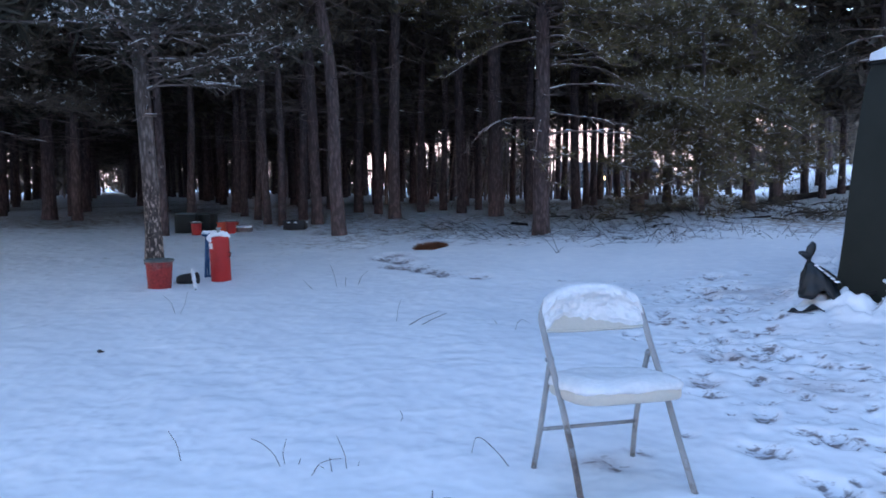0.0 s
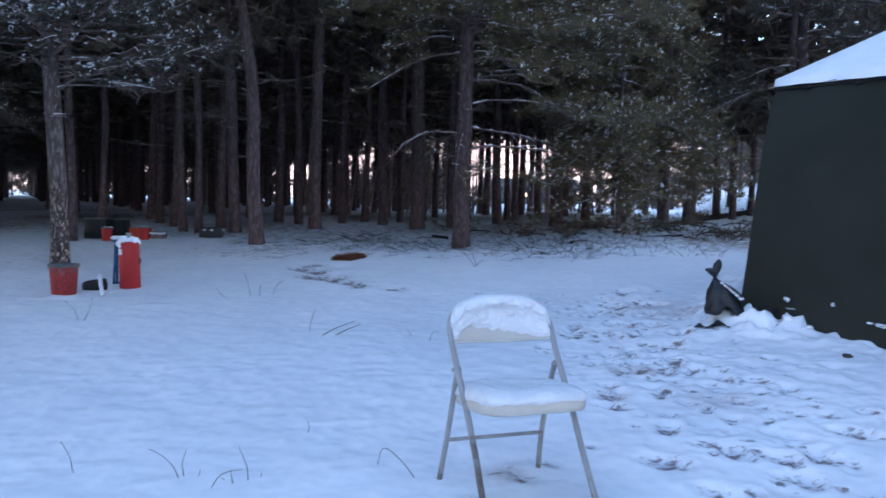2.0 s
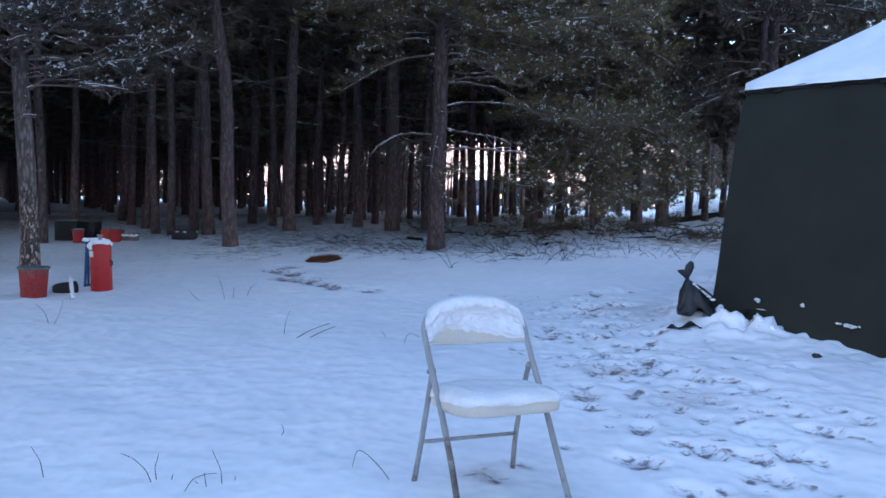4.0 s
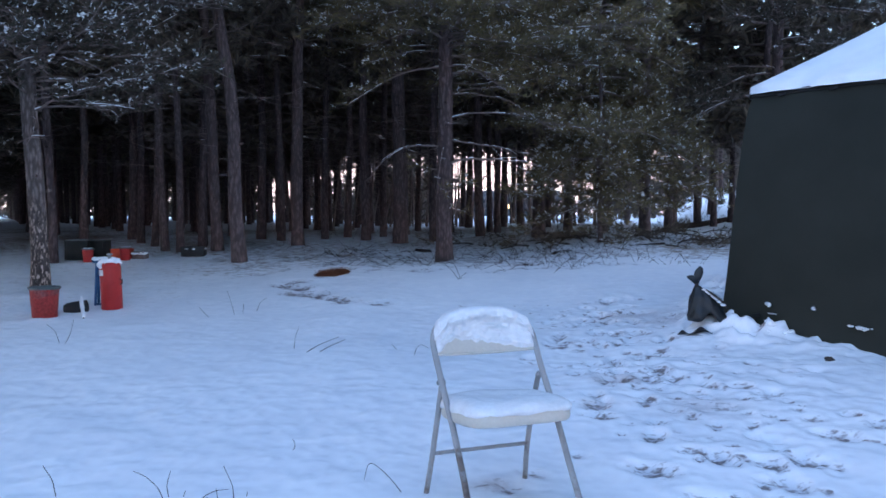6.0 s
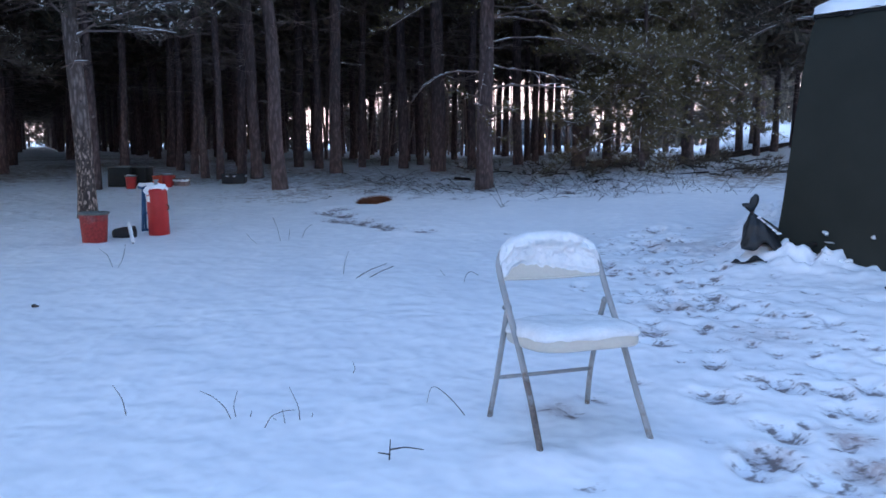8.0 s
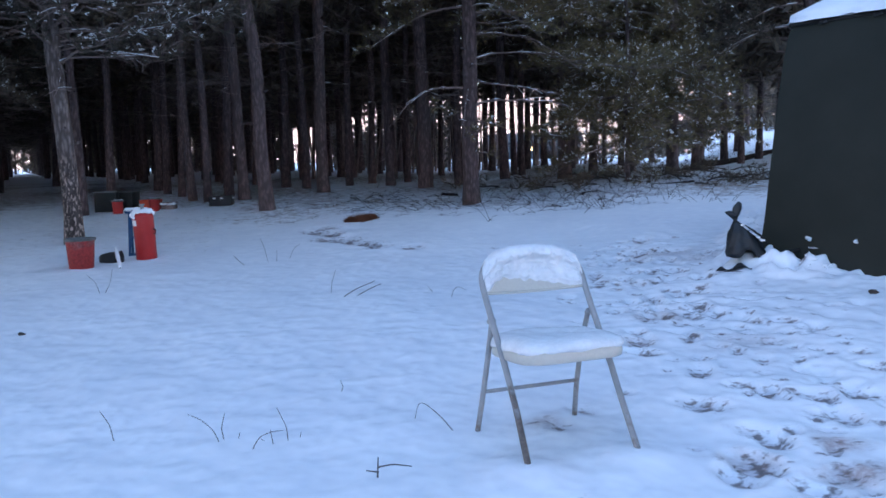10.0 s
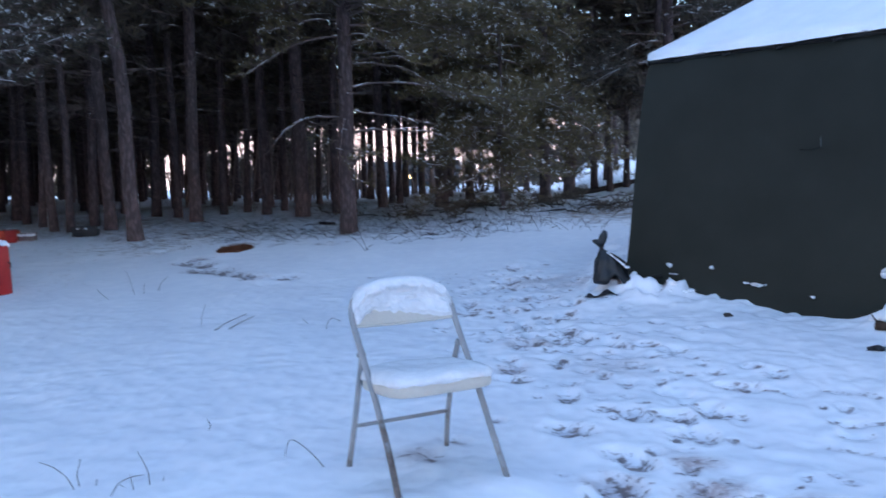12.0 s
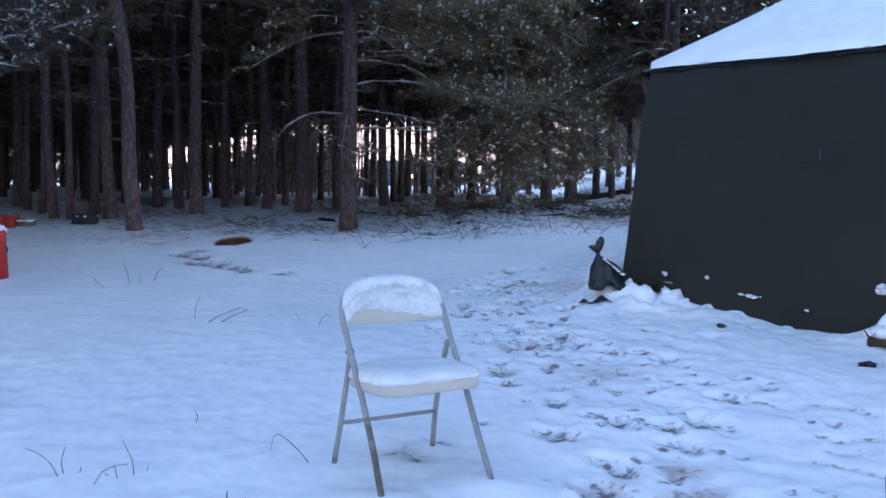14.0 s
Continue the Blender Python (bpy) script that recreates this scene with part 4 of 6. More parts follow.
# ---------------------------------------------------------------- army tent
def tent():
    root = empty("tent", pose(TENT_C[0], TENT_C[1], 0))
    off = np.array([TENT_C[0], TENT_C[1], 0])
    peak_z = EAVE + 0.554 * TENT_R

    def flare(h):      # outward set of the wall, h from 0 at the eave to 1 at the foot
        return 0.25 * h ** 0.62 + 0.10 * h ** 8

    foot = 0.22
    for k in range(6):
        g = Geo()
        nu, nv = 46, 34
        u, h = np.meshgrid(np.linspace(0, 1, nu), np.linspace(0, 1, nv))
        a, b = tent_corner(k), tent_corner(k + 1)
        c = np.array(TENT_C)
        base = a[None, None] * (1 - u[..., None]) + b[None, None] * u[..., None]
        outd = (base - c) / TENT_R
        sag = 0.03 * np.sin(math.pi * u) * np.sin(math.pi * h) * 0.6
        fold = 0.012 * field(u * 3.05, h * 0.5 + k * 7, 0.17, 60 + k) * smooth(0.1, 0.9, h) + 0.016 * field(u * 3.05, h * 1.9 + k * 9, 0.6, 61 + k)
        fold = fold * smooth(0, 0.06, u) * smooth(0, 0.06, 1 - u)
        p = base + outd * (flare(h) - sag + fold)[..., None]
        z = EAVE - (EAVE - foot) * h + 0.012 * np.sin(u * math.pi * 6) * (1 - h) * 0.4
        v = np.concatenate([p, z[..., None]], -1).reshape(-1, 3) - off
        i, j = np.meshgrid(np.arange(nv - 1), np.arange(nu - 1), indexing="ij")
        q = np.stack([i * nu + j, i * nu + j + 1, (i + 1) * nu + j + 1, (i + 1) * nu + j], -1).reshape(-1, 4)
        inner = v * np.array([0.996, 0.996, 1.0])
        g.add(v, None, q[:, ::-1])
        g.add(inner, None, q)
        obj("wall_panel", g, M_CANVAS, root)
        # roof panel of this side
        r = Geo()
        n = 14
        vv = []
        for i_ in range(n + 1):
            w = i_ / n
            rise = EAVE + 0.025 + (peak_z - EAVE) * w - 0.10 * math.sin(math.pi * w)
            for j_ in range(n + 1):
                x, y = (a * (1 - j_ / n) + b * (j_ / n) - c) * (1 - w) * 1.012
                vv.append((x, y, rise))
        qq = [(i_ * (n + 1) + j_, i_ * (n + 1) + j_ + 1, (i_ + 1) * (n + 1) + j_ + 1, (i_ + 1) * (n + 1) + j_) for i_ in range(n) for j_ in range(n)]
        r.add(vv, None, qq)
        obj("roof_panel", r, M_CANVAS, root)
        # toggles along the eave
        for j_ in range(7):
            e = Geo()
            w = 0.095 + 0.135 * j_
            x, y = a * (1 - w) + b * w - c
            o = np.array([x, y]) / np.hypot(x, y)
            d = (b - a) / np.linalg.norm(b - a)
            z = EAVE - 0.012
            tube(e, [(x + o[0] * 0.035 - d[0] * 0.03, y + o[1] * 0.035 - d[1] * 0.03, z), (x + o[0] * 0.035 + d[0] * 0.03, y + o[1] * 0.035 + d[1] * 0.03, z + 0.01)], 0.012, 8)
            obj("toggle", e, M_BLACK, root)
    # the eave's rolled edge
    hem = Geo()
    ring = [np.append((tent_corner(k) * (1 - w) + tent_corner(k + 1) * w - np.array(TENT_C)) * 1.004, EAVE + 0.006) for k in range(6) for w in np.linspace(0, 1, 12)[:-1]]
    ring.append(ring[0])
    tube(hem, ring, 0.016, 6, False)
    obj("eave_hem", hem, M_CANVAS_DARK, root)
    # snow on the roof
    sg = Geo()
    n1, n2 = 150, 26
    rg = np.random.default_rng(4)
    vv = np.zeros((n2 + 1, n1, 3))
    c = np.array(TENT_C)
    for j in range(n1):
        t6 = 6 * j / n1
        k, w = int(t6), t6 - int(t6)
        e = (tent_corner(k) * (1 - w) + tent_corner(k + 1) * w - c)
        rag = 1.0 + 0.010 * float(field(np.array([j * 1.0]), np.array([0.0]), 3.0, 91)[0]) + 0.006 * rg.normal()
        for i in range(n2 + 1):
            q = max(0, i - 2) / (n2 - 2)
            thick = 0.055 if i > 1 else (-0.004 if i == 0 else 0.035)
            thick += 0.010 * float(field(np.array([e[0] * (1 - q)]), np.array([e[1] * (1 - q)]), 0.5, 92)[0]) * (i > 1)
            rise = EAVE + 0.025 + (peak_z - EAVE) * q - 0.10 * math.sin(math.pi * q) + thick
            s = (1 - q) * rag * (1.014 if i else 1.020)
            vv[i, j] = (e[0] * s, e[1] * s, rise - (0.016 * max(0, float(field(np.array([j * 1.0]), np.array([5.0]), 2.0, 93)[0])) if i == 0 else 0))
    i, j = np.meshgrid(np.arange(n2), np.arange(n1), indexing="ij")
    qd = np.stack([i * n1 + j, i * n1 + (j + 1) % n1, (i + 1) * n1 + (j + 1) % n1, (i + 1) * n1 + j], -1).reshape(-1, 4)
    sg.add(vv.reshape(-1, 3), None, qd)
    obj("roof_snow", sg, M_SNOW, root, "smooth blanket of snow on the roof")

    # things on the visible wall: rag ends, patches, snow lodged in folds
    def on_wall(u, h, out=0.01):
        a, b = tent_corner(0), tent_corner(1)
        p = a * (1 - u) + b * u
        o = (p - c) / TENT_R
        p = p + o * (flare(h) + out)
        return np.array([p[0] - c[0], p[1] - c[1], EAVE - (EAVE - foot) * h])

    rg2 = np.random.default_rng(9)
    d = (tent_corner(1) - tent_corner(0)) / 3.05
    for u, h, w, hh in ((0.128, 0.79, 0.03, 0.045), (0.142, 0.822, 0.09, 0.016), (0.24, 0.79, 0.03, 0.035), (0.35, 0.842, 0.17, 0.036), (0.48, 0.87, 0.025, 0.028), (0.640, 0.775, 0.14, 0.085), (0.668, 0.815, 0.10, 0.04)):
        g = Geo()
        p = on_wall(u, h, 0.02)
        for _ in range(14 + int(260 * w * hh / 0.17)):
            s = rg2.uniform(-0.5, 0.5)
            blob(g, p + np.array([d[0] * s * w, d[1] * s * w, rg2.uniform(-0.3, 0.3) * hh]), hh * rg2.uniform(0.22, 0.36), rg2, (1, 1, 0.6), 4, 7, 0.3)
        obj("lodged_snow", g, M_CRUST, root, "clot of snow lodged on the canvas")
    g = Geo()
    p, q = on_wall(0.476, 0.325, 0.006), on_wall(0.477, 0.362, 0.006)
    tube(g, [p, (p + q) / 2 + [0.002, 0, 0], q], 0.003, 5)
    obj("slit", g, M_GREY_RIM, root, "short pale slit in the canvas")
    g = Geo()
    tube(g, [q, on_wall(0.46, 0.370, 0.006), on_wall(0.43, 0.368, 0.003)], 0.003, 5)
    obj("tear", g, M_CANVAS_DARK, root, "dark level tear below the slit")
    g = Geo()
    for u, h, ln in ((0.078, 0.895, 0.11),):
        a, b = on_wall(u, h, 0.20), on_wall(u + ln / 3.05, h - 0.065, 0.03)
        tube(g, [a, (a + b) / 2 + [0, 0, 0.03], b], [0.02, 0.03, 0.015], 6)
    obj("mud_flap", g, M_CANVAS_DARK, root, "dark flap end sticking out of the snow")
    tagged(root, "olive green canvas army tent with snow-covered roof", "tent")



def snow_crumbs():
    """Broken lumps of slid snow along the foot of the tent's front wall."""
    rg = np.random.default_rng(71)
    g = Geo()
    a, b, c = tent_corner(0), tent_corner(1), np.array(TENT_C)
    for _ in range(26):
        w = rg.uniform(-0.03, 0.24)
        p = a * (1 - w) + b * w
        o = (p - c) / TENT_R
        p = p + o * (0.34 + abs(rg.normal(0, 0.05)))
        r = rg.uniform(0.012, 0.028)
        blob(g, (p[0], p[1], floor_at(p[0], p[1]) - r * 0.15), r, rg, (1.3, 1.0, 0.8), 5, 8, 0.3)
    tagged(obj("snow_lumps", g, M_SNOW, None), "broken lumps of slid snow along the tent's foot", "snow", "", "stuff")


tent()
snow_crumbs()


# ---------------------------------------------------------------- folding chair
def folding_chair():
    cx, cy, base = 0.244, 3.51, floor_at(0.244, 3.51)
    root = empty("folding_chair", pose(cx - 0.004, cy - 0.003, 0.158, 0, 0, 202.0) @ Matrix.Diagonal((1.034, 1, 1, 1)))
    rg = np.random.default_rng(3)
    rise = [(0.236, 0.286, -0.03), (0.228, 0.160, 0.18), (0.228, 0.045, 0.363), (0.229, -0.012, 0.440), (0.229, -0.085, 0.54), (0.230, -0.135, 0.615), (0.231, -0.172, 0.68)]
    arch = [(0.224, -0.182, 0.705), (0.200, -0.194, 0.740), (0.160, -0.203, 0.766), (0.094, -0.209, 0.785), (0.0, -0.212, 0.791)]
    half = rise + arch

    def curve(pts, n):
        pts = np.array(pts)
        s = np.concatenate([[0], np.cumsum(np.linalg.norm(np.diff(pts, axis=0), axis=1))])
        w = np.linspace(0, s[-1], n)
        out = np.stack([np.interp(w, s, pts[:, k]) for k in range(3)], 1)
        for _ in range(2):
            out[1:-1] = 0.25 * out[:-2] + 0.5 * out[1:-1] + 0.25 * out[2:]
        return out

    left = [(-x, y, z) for x, y, z in half]
    g = Geo()
    tube(g, curve(half + left[::-1][1:], 90), 0.0125, 12)
    obj("front_frame", g, M_LEG, root, "bent steel tube forming front legs and back frame")
    for s in (1, -1):
        g = Geo()
        tube(g, curve([(0.233 * s, -0.250, -0.03), (0.220 * s, -0.205, 0.16), (0.215 * s, -0.135, 0.40), (0.219 * s, -0.088, 0.525)], 20), 0.0115, 10)
        obj("rear_leg", g, M_LEG, root)
        g = Geo()
        tube(g, [(0.240 * s, -0.090, 0.512), (0.206 * s, -0.090, 0.512)], 0.009, 10)
        obj("pivot_bolt", g, M_STEEL, root)
        g = Geo()
        tube(g, curve([(0.208 * s, -0.145, 0.405), (0.212 * s, -0.05, 0.408), (0.214 * s, 0.045, 0.395)], 8), 0.009, 6)
        obj("seat_bracket", g, M_STEEL, root)
    g = Geo()
    tube(g, [(-0.216, -0.196, 0.188), (0.216, -0.196, 0.188)], 0.0085, 10)
    obj("rear_crossbar", g, M_LEG, root)

    # seat: pressed panel with rounded front corners and a rolled rim
    def outline(inset, n=64):
        pts = []
        for i in range(n):
            a = 2 * math.pi * i / n
            ca, sa = math.cos(a), math.sin(a)
            ex = 2 / 4.6
            x = math.copysign(abs(ca) ** ex, ca) * (0.226 - inset) * (1.0 - 0.05 * max(0, -sa))
            y = math.copysign(abs(sa) ** ex, sa) * (0.207 - inset) + 0.030
            pts.append((x, y))
        return np.array(pts)

    def tilt(y):
        return 0.06 * (y - 0.02)

    def lofted(levels, cap_top=True, cap_bottom=True, rough=None):
        g = Geo()
        n = 64
        v, t, q = [], [], []
        for inset, z in levels:
            o = outline(inset)
            v += [(x, y, z + tilt(y)) for x, y in o]
        for k in range(len(levels) - 1):
            q += [(k * n + i, k * n + (i + 1) % n, (k + 1) * n + (i + 1) % n, (k + 1) * n + i) for i in range(n)]
        v.append((0, 0.022, levels[0][1]))
        v.append((0, 0.022, levels[-1][1]))
        for i in range(n):
            t.append((len(v) - 2, (i + 1) % n, i))
            t.append((len(v) - 1, (len(levels) - 1) * n + i, (len(levels) - 1) * n + (i + 1) % n))
        v = np.array(v)
        if rough is not None:
            v = rough(v)
        g.add(v, t, q)
        return g

    obj("seat", lofted([(0.020, 0.378), (0.004, 0.376), (0.0, 0.381), (-0.002, 0.394), (0.0, 0.420), (0.006, 0.430), (0.018, 0.433), (0.05, 0.428)]), M_BEIGE, root, "pressed beige steel seat")

    def lumpy(v):
        k = 1 + 0.035 * field(v[:, 0] + 3, v[:, 1], 0.05, 71)
        v[:, 0] *= k
        v[:, 1] = 0.022 + (v[:, 1] - 0.022) * k
        low = 1 - smooth(0.425, 0.440, v[:, 2])
        v[:, 2] += low * (0.013 * field(v[:, 0], v[:, 1], 0.06, 74) + 0.007 * field(v[:, 0], v[:, 1], 0.025, 75))
        top = smooth(0.432, 0.448, v[:, 2])
        v[:, 2] += top * (0.011 * field(v[:, 0], v[:, 1], 0.11, 72) + 0.005 * field(v[:, 0], v[:, 1], 0.04, 73))
        return v

    lv = [(-0.0025, 0.420), (-0.005, 0.427), (-0.003, 0.435), (0.006, 0.449), (0.026, 0.459)] + [(0.05 + 0.02 * i, 0.466 + 0.001 * math.sin(i)) for i in range(7)]
    obj("seat_snow", lofted(lv, rough=lumpy), M_CRUST, root, "soft cushion of fresh snow on the seat")

    # backrest: curved panel set in the arch
    def back_pt(u, w, push=0.0):
        """u -1..1 across, w 0..1 from the lower edge to the arch."""
        x = u * 0.228
        low = 0.622 - 0.010 * (1 - u * u)
        top = np.interp(abs(x), [0.0, 0.094, 0.160, 0.200, 0.222, 0.230], [0.789, 0.783, 0.764, 0.738, 0.702, 0.66])
        z = low + (top - low) * w
        y = np.interp(z, [0.58, 0.615, 0.68, 0.715, 0.752, 0.785], [-0.118, -0.135, -0.172, -0.186, -0.198, -0.211]) - 0.030 * (1 - u * u) + push
        return (x, y, z)

    g = Geo()
    nu, nw = 41, 13
    for sgn, push in ((1, 0.003), (-1, -0.003)):
        v = [back_pt(-1 + 2 * i / (nu - 1), j / (nw - 1), push) for j in range(nw) for i in range(nu)]
        q = [(j * nu + i, j * nu + i + 1, (j + 1) * nu + i + 1, (j + 1) * nu + i) for j in range(nw - 1) for i in range(nu - 1)]
        g.add(v, None, q if sgn < 0 else [f[::-1] for f in q])
    obj("backrest", g, M_BEIGE, root, "curved beige steel back panel")
    g = Geo()
    tube(g, [back_pt(-1 + 2 * i / 30, 0.0) for i in range(31)], 0.006, 8)
    obj("backrest_rim", g, M_BEIGE, root)

    # snow clinging to the front of the backrest and along its top
    g = Geo()
    nu, nw = 91, 44
    front, back = [], []
    for j in range(nw):
        for i in range(nu):
            u = -0.99 + 1.98 * i / (nu - 1)
            at = np.array([u * 0.228])
            rag = 0.045 * float(field(at, np.array([2.0]), 0.030, 81)[0]) + 0.035 * float(field(at, np.array([7.0]), 0.012, 82)[0])
            start = np.interp((1 - u) / 2, [0.0, 0.07, 0.16, 0.25, 0.5, 0.75, 0.94, 1.0], [0.04, 0.12, 0.37, 0.36, 0.27, 0.15, 0.03, 0.03]) + rag
            start = min(max(start, 0.02), 0.8)
            s = j / (nw - 1)
            w = min(1.0, start + (1 - start) * s / 0.78)
            x, y, z = back_pt(u, w)
            lump = float(field(np.array([u * 0.228]), np.array([w * 0.2]), 0.040, 83)[0]) * 0.26 + float(field(np.array([u * 0.228]), np.array([w * 0.2]), 0.016, 84)[0]) * 0.26
            rim = 1 - smooth(0.86, 1.0, abs(u))
            th = 0.003 + (0.016 * smooth(0.0, 0.14, s) + 0.014 * smooth(0.3, 0.8, w)) * (0.25 + 0.75 * rim) * (1 + lump)
            th += (0.030 * (1 - u * u) + 0.006) * smooth(0.70, 0.95, w)
            over = max(0.0, (s - 0.78) / 0.22) * math.pi
            ry, behind = (th + 0.016) / 2, (th - 0.016) / 2
            if over > 0:
                front.append((x, y + behind + ry * math.cos(over), z + (0.021 + 0.006 * lump) * math.sin(over)))
            else:
                front.append((x, y + th, z))
            back.append((x, y + 0.001, z))
    q = [(j * nu + i, j * nu + i + 1, (j + 1) * nu + i + 1, (j + 1) * nu + i) for j in range(nw - 1) for i in range(nu - 1)]
    m = nu * nw
    rim = [(i, m + i, m + i + 1, i + 1) for i in range(nu - 1)] + [((nw - 1) * nu + i + 1, m + (nw - 1) * nu + i + 1, m + (nw - 1) * nu + i, (nw - 1) * nu + i) for i in range(nu - 1)]
    g.add(front + back, None, [f[::-1] for f in q] + [tuple(m + k for k in f) for f in q] + rim)
    obj("back_snow", g, M_CRUST, root, "crust of snow clinging to the backrest")
    tagged(root, "beige metal folding chair covered in snow, standing in snow", "chair")


folding_chair()


# ---------------------------------------------------------------- bag beside the tent
def rubbish_bag():
    x, y = 2.11, 6.78
    base = floor_at(x, y)
    root = empty("rubbish_bag", pose(x, y, base - 0.01, 0, 0, -4))
    g = Geo()
    n, m = 56, 30
    v = []
    for j in range(m):
        w = j / (m - 1)
        half = np.interp(w, [0.0, 0.12, 0.5, 0.72, 0.86, 0.95, 1.0], [0.148, 0.156, 0.122, 0.088, 0.056, 0.030, 0.017])
        mid = np.interp(w, [0.0, 0.5, 0.85, 1.0], [0.0, -0.024, -0.062, -0.088])
        for i in range(n):
            a = 2 * math.pi * i / n
            crease = 0.05 * math.sin(a * 9 + 2 * math.sin(5 * w)) * w + 0.07 * float(field(np.array([a * 1.3]), np.array([w * 1.8]), 0.42, 51)[0]) + 0.035 * float(field(np.array([a * 3]), np.array([w * 4]), 0.4, 52)[0])
            k = 1 + crease
            front = math.exp(-((a - 4.75) / 0.36) ** 2)
            v.append((half * k * math.cos(a) + mid, (half * 0.78 * k - 0.06 * front * (1 - w) ** 2) * math.sin(a), 0.30 * w + (0.085 * front - 0.02 * math.cos(a)) * (1 - w) ** 4))
    q = [(j * n + i, j * n + (i + 1) % n, (j + 1) * n + (i + 1) % n, (j + 1) * n + i) for j in range(m - 1) for i in range(n)]
    g.add(v, None, q)
    obj("sack", g, M_PLASTIC_BLACK, root)
    g = Geo()
    rg = np.random.default_rng(2)
    tube(g, [(-0.088, 0, 0.288), (-0.090, 0, 0.306), (-0.091, 0, 0.322)], [0.022, 0.015, 0.021], 10)
    obj("knot", g, M_BLACK, root)
    for line, wide in (([(-0.091, 0, 0.315), (-0.086, 0.0, 0.36), (-0.072, 0.006, 0.405), (-0.062, 0.01, 0.437), (-0.066, 0.01, 0.452)], [0.014, 0.032, 0.036, 0.022, 0.004]),
                       ([(-0.091, 0, 0.315), (-0.108, -0.005, 0.345), (-0.137, -0.008, 0.362), (-0.168, -0.01, 0.370)], [0.014, 0.026, 0.022, 0.006])):
        g = Geo()
        tube(g, line, wide, 10)
        g.v[-1][:, 1] = g.v[-1][:, 1] * 0.45 + 0.006 * field(g.v[-1][:, 0], g.v[-1][:, 2], 0.018, 53)
        obj("tied_end", g, M_PLASTIC_BLACK, root)
    for k, (x0, x1) in enumerate(((-0.03, 0.105), (0.02, 0.135))):
        g = Geo()
        tube(g, [(x0, -0.055 - 0.02 * k, 0.268 - 0.035 * k), ((x0 + x1) / 2, -0.085, 0.222 - 0.03 * k), (x1, -0.07, 0.155 - 0.03 * k)], [0.006, 0.010, 0.005], 7)
        obj("fold", g, M_BLACK, root)
    g = Geo()
    for _ in range(26):
        t = rg.uniform(0, 1)
        blob(g, (-0.06 + 0.165 * t, -0.035 - 0.04 * t + rg.normal(0, 0.010), 0.282 - 0.135 * t ** 1.15), rg.uniform(0.010, 0.018), rg, (1.2, 1, 0.6), 4, 7)
    obj("snow", g, M_SNOW, root, "streak of snow on the bag's shoulder")
    tagged(root, "knotted dark plastic rubbish bag leaning by the tent", "bag")
    # loose flap of film on the snow in front
    g = Geo()
    fx, fy = 1.84, 6.58
    v = []
    for j in range(6):
        for i in range(14):
            px, py = fx + 0.27 * (i / 13) - 0.02, fy + 0.09 * (j / 5) * math.sin(math.pi * (0.1 + 0.8 * i / 13))
            v.append((px, py, floor_at(px, py) + 0.012 + 0.016 * math.sin(i * 0.8) * (j / 5) + 0.010 * (j == 5)))
    g.add(v, None, [(j * 14 + i, j * 14 + i + 1, (j + 1) * 14 + i + 1, (j + 1) * 14 + i) for j in range(5) for i in range(13)])
    flap = obj("plastic_scrap", g, M_BLACK, None)
    tagged(flap, "flat black scrap of plastic lying on snow", "plastic scrap")
    for px, py, r in ((2.60, 5.72, 0.024), (-3.05, 5.51, 0.015)):
        g = Geo()
        blob(g, (0, 0, 0.012), r, np.random.default_rng(8), (1.4, 1, 0.7), 5, 9)
        blob(g, (r * 1.2, 0.01, 0.008), r * 0.6, np.random.default_rng(9), (1.3, 1, 0.6), 4, 8)
        lump = obj("clod", g, M_STEM, None)
        lump.matrix_world = pose(px, py, floor_at(px, py))
        tagged(lump, "small dark clod lying on the snow", "clod")


rubbish_bag()


# ---------------------------------------------------------------- buckets, cylinder and the rest by the flaking pine
def lathe(profile, sides=28):
    """A round body from (radius, height) pairs."""
    g = Geo()
    v = [(r * math.cos(2 * math.pi * i / sides), r * math.sin(2 * math.pi * i / sides), z) for r, z in profile for i in range(sides)]
    q = [(k * sides + i, k * sides + (i + 1) % sides, (k + 1) * sides + (i + 1) % sides, (k + 1) * sides + i) for k in range(len(profile) - 1) for i in range(sides)]
    g.add(v, None, q)
    return g


def mottled_red():
    m, nt, b = material("scuffed_red_bucket", 0.6, 0.0, 0.3)
    v = place_of(nt)
    n1, n2 = noise_of(nt, v, 9, 4, 0.6), noise_of(nt, v, 45, 4, 0.6)
    sp = nt.nodes.new("ShaderNodeSeparateXYZ")
    nt.links.new(v, sp.inputs[0])
    red = ramp_of(nt, n2, [(0.3, (0.16, 0.014, 0.013)), (0.7, (0.32, 0.032, 0.028))])
    grey = ramp_of(nt, n2, [(0.35, (0.06, 0.052, 0.055)), (0.65, (0.20, 0.17, 0.17))])
    k = maths(nt, "ADD", maths(nt, "MULTIPLY", sp.outputs["Z"], 5.0), maths(nt, "MULTIPLY", n1, 1.6))
    k = maths(nt, "MULTIPLY", maths(nt, "MULTIPLY", maths(nt, "SUBTRACT", k, 1.95), 2.5, True), 0.55)
    nt.links.new(mix_of(nt, k, red, grey), b.inputs["Base Color"])
    bump_of(nt, b, n2, 0.2, 0.002)
    return m


M_BUCKET = mottled_red()


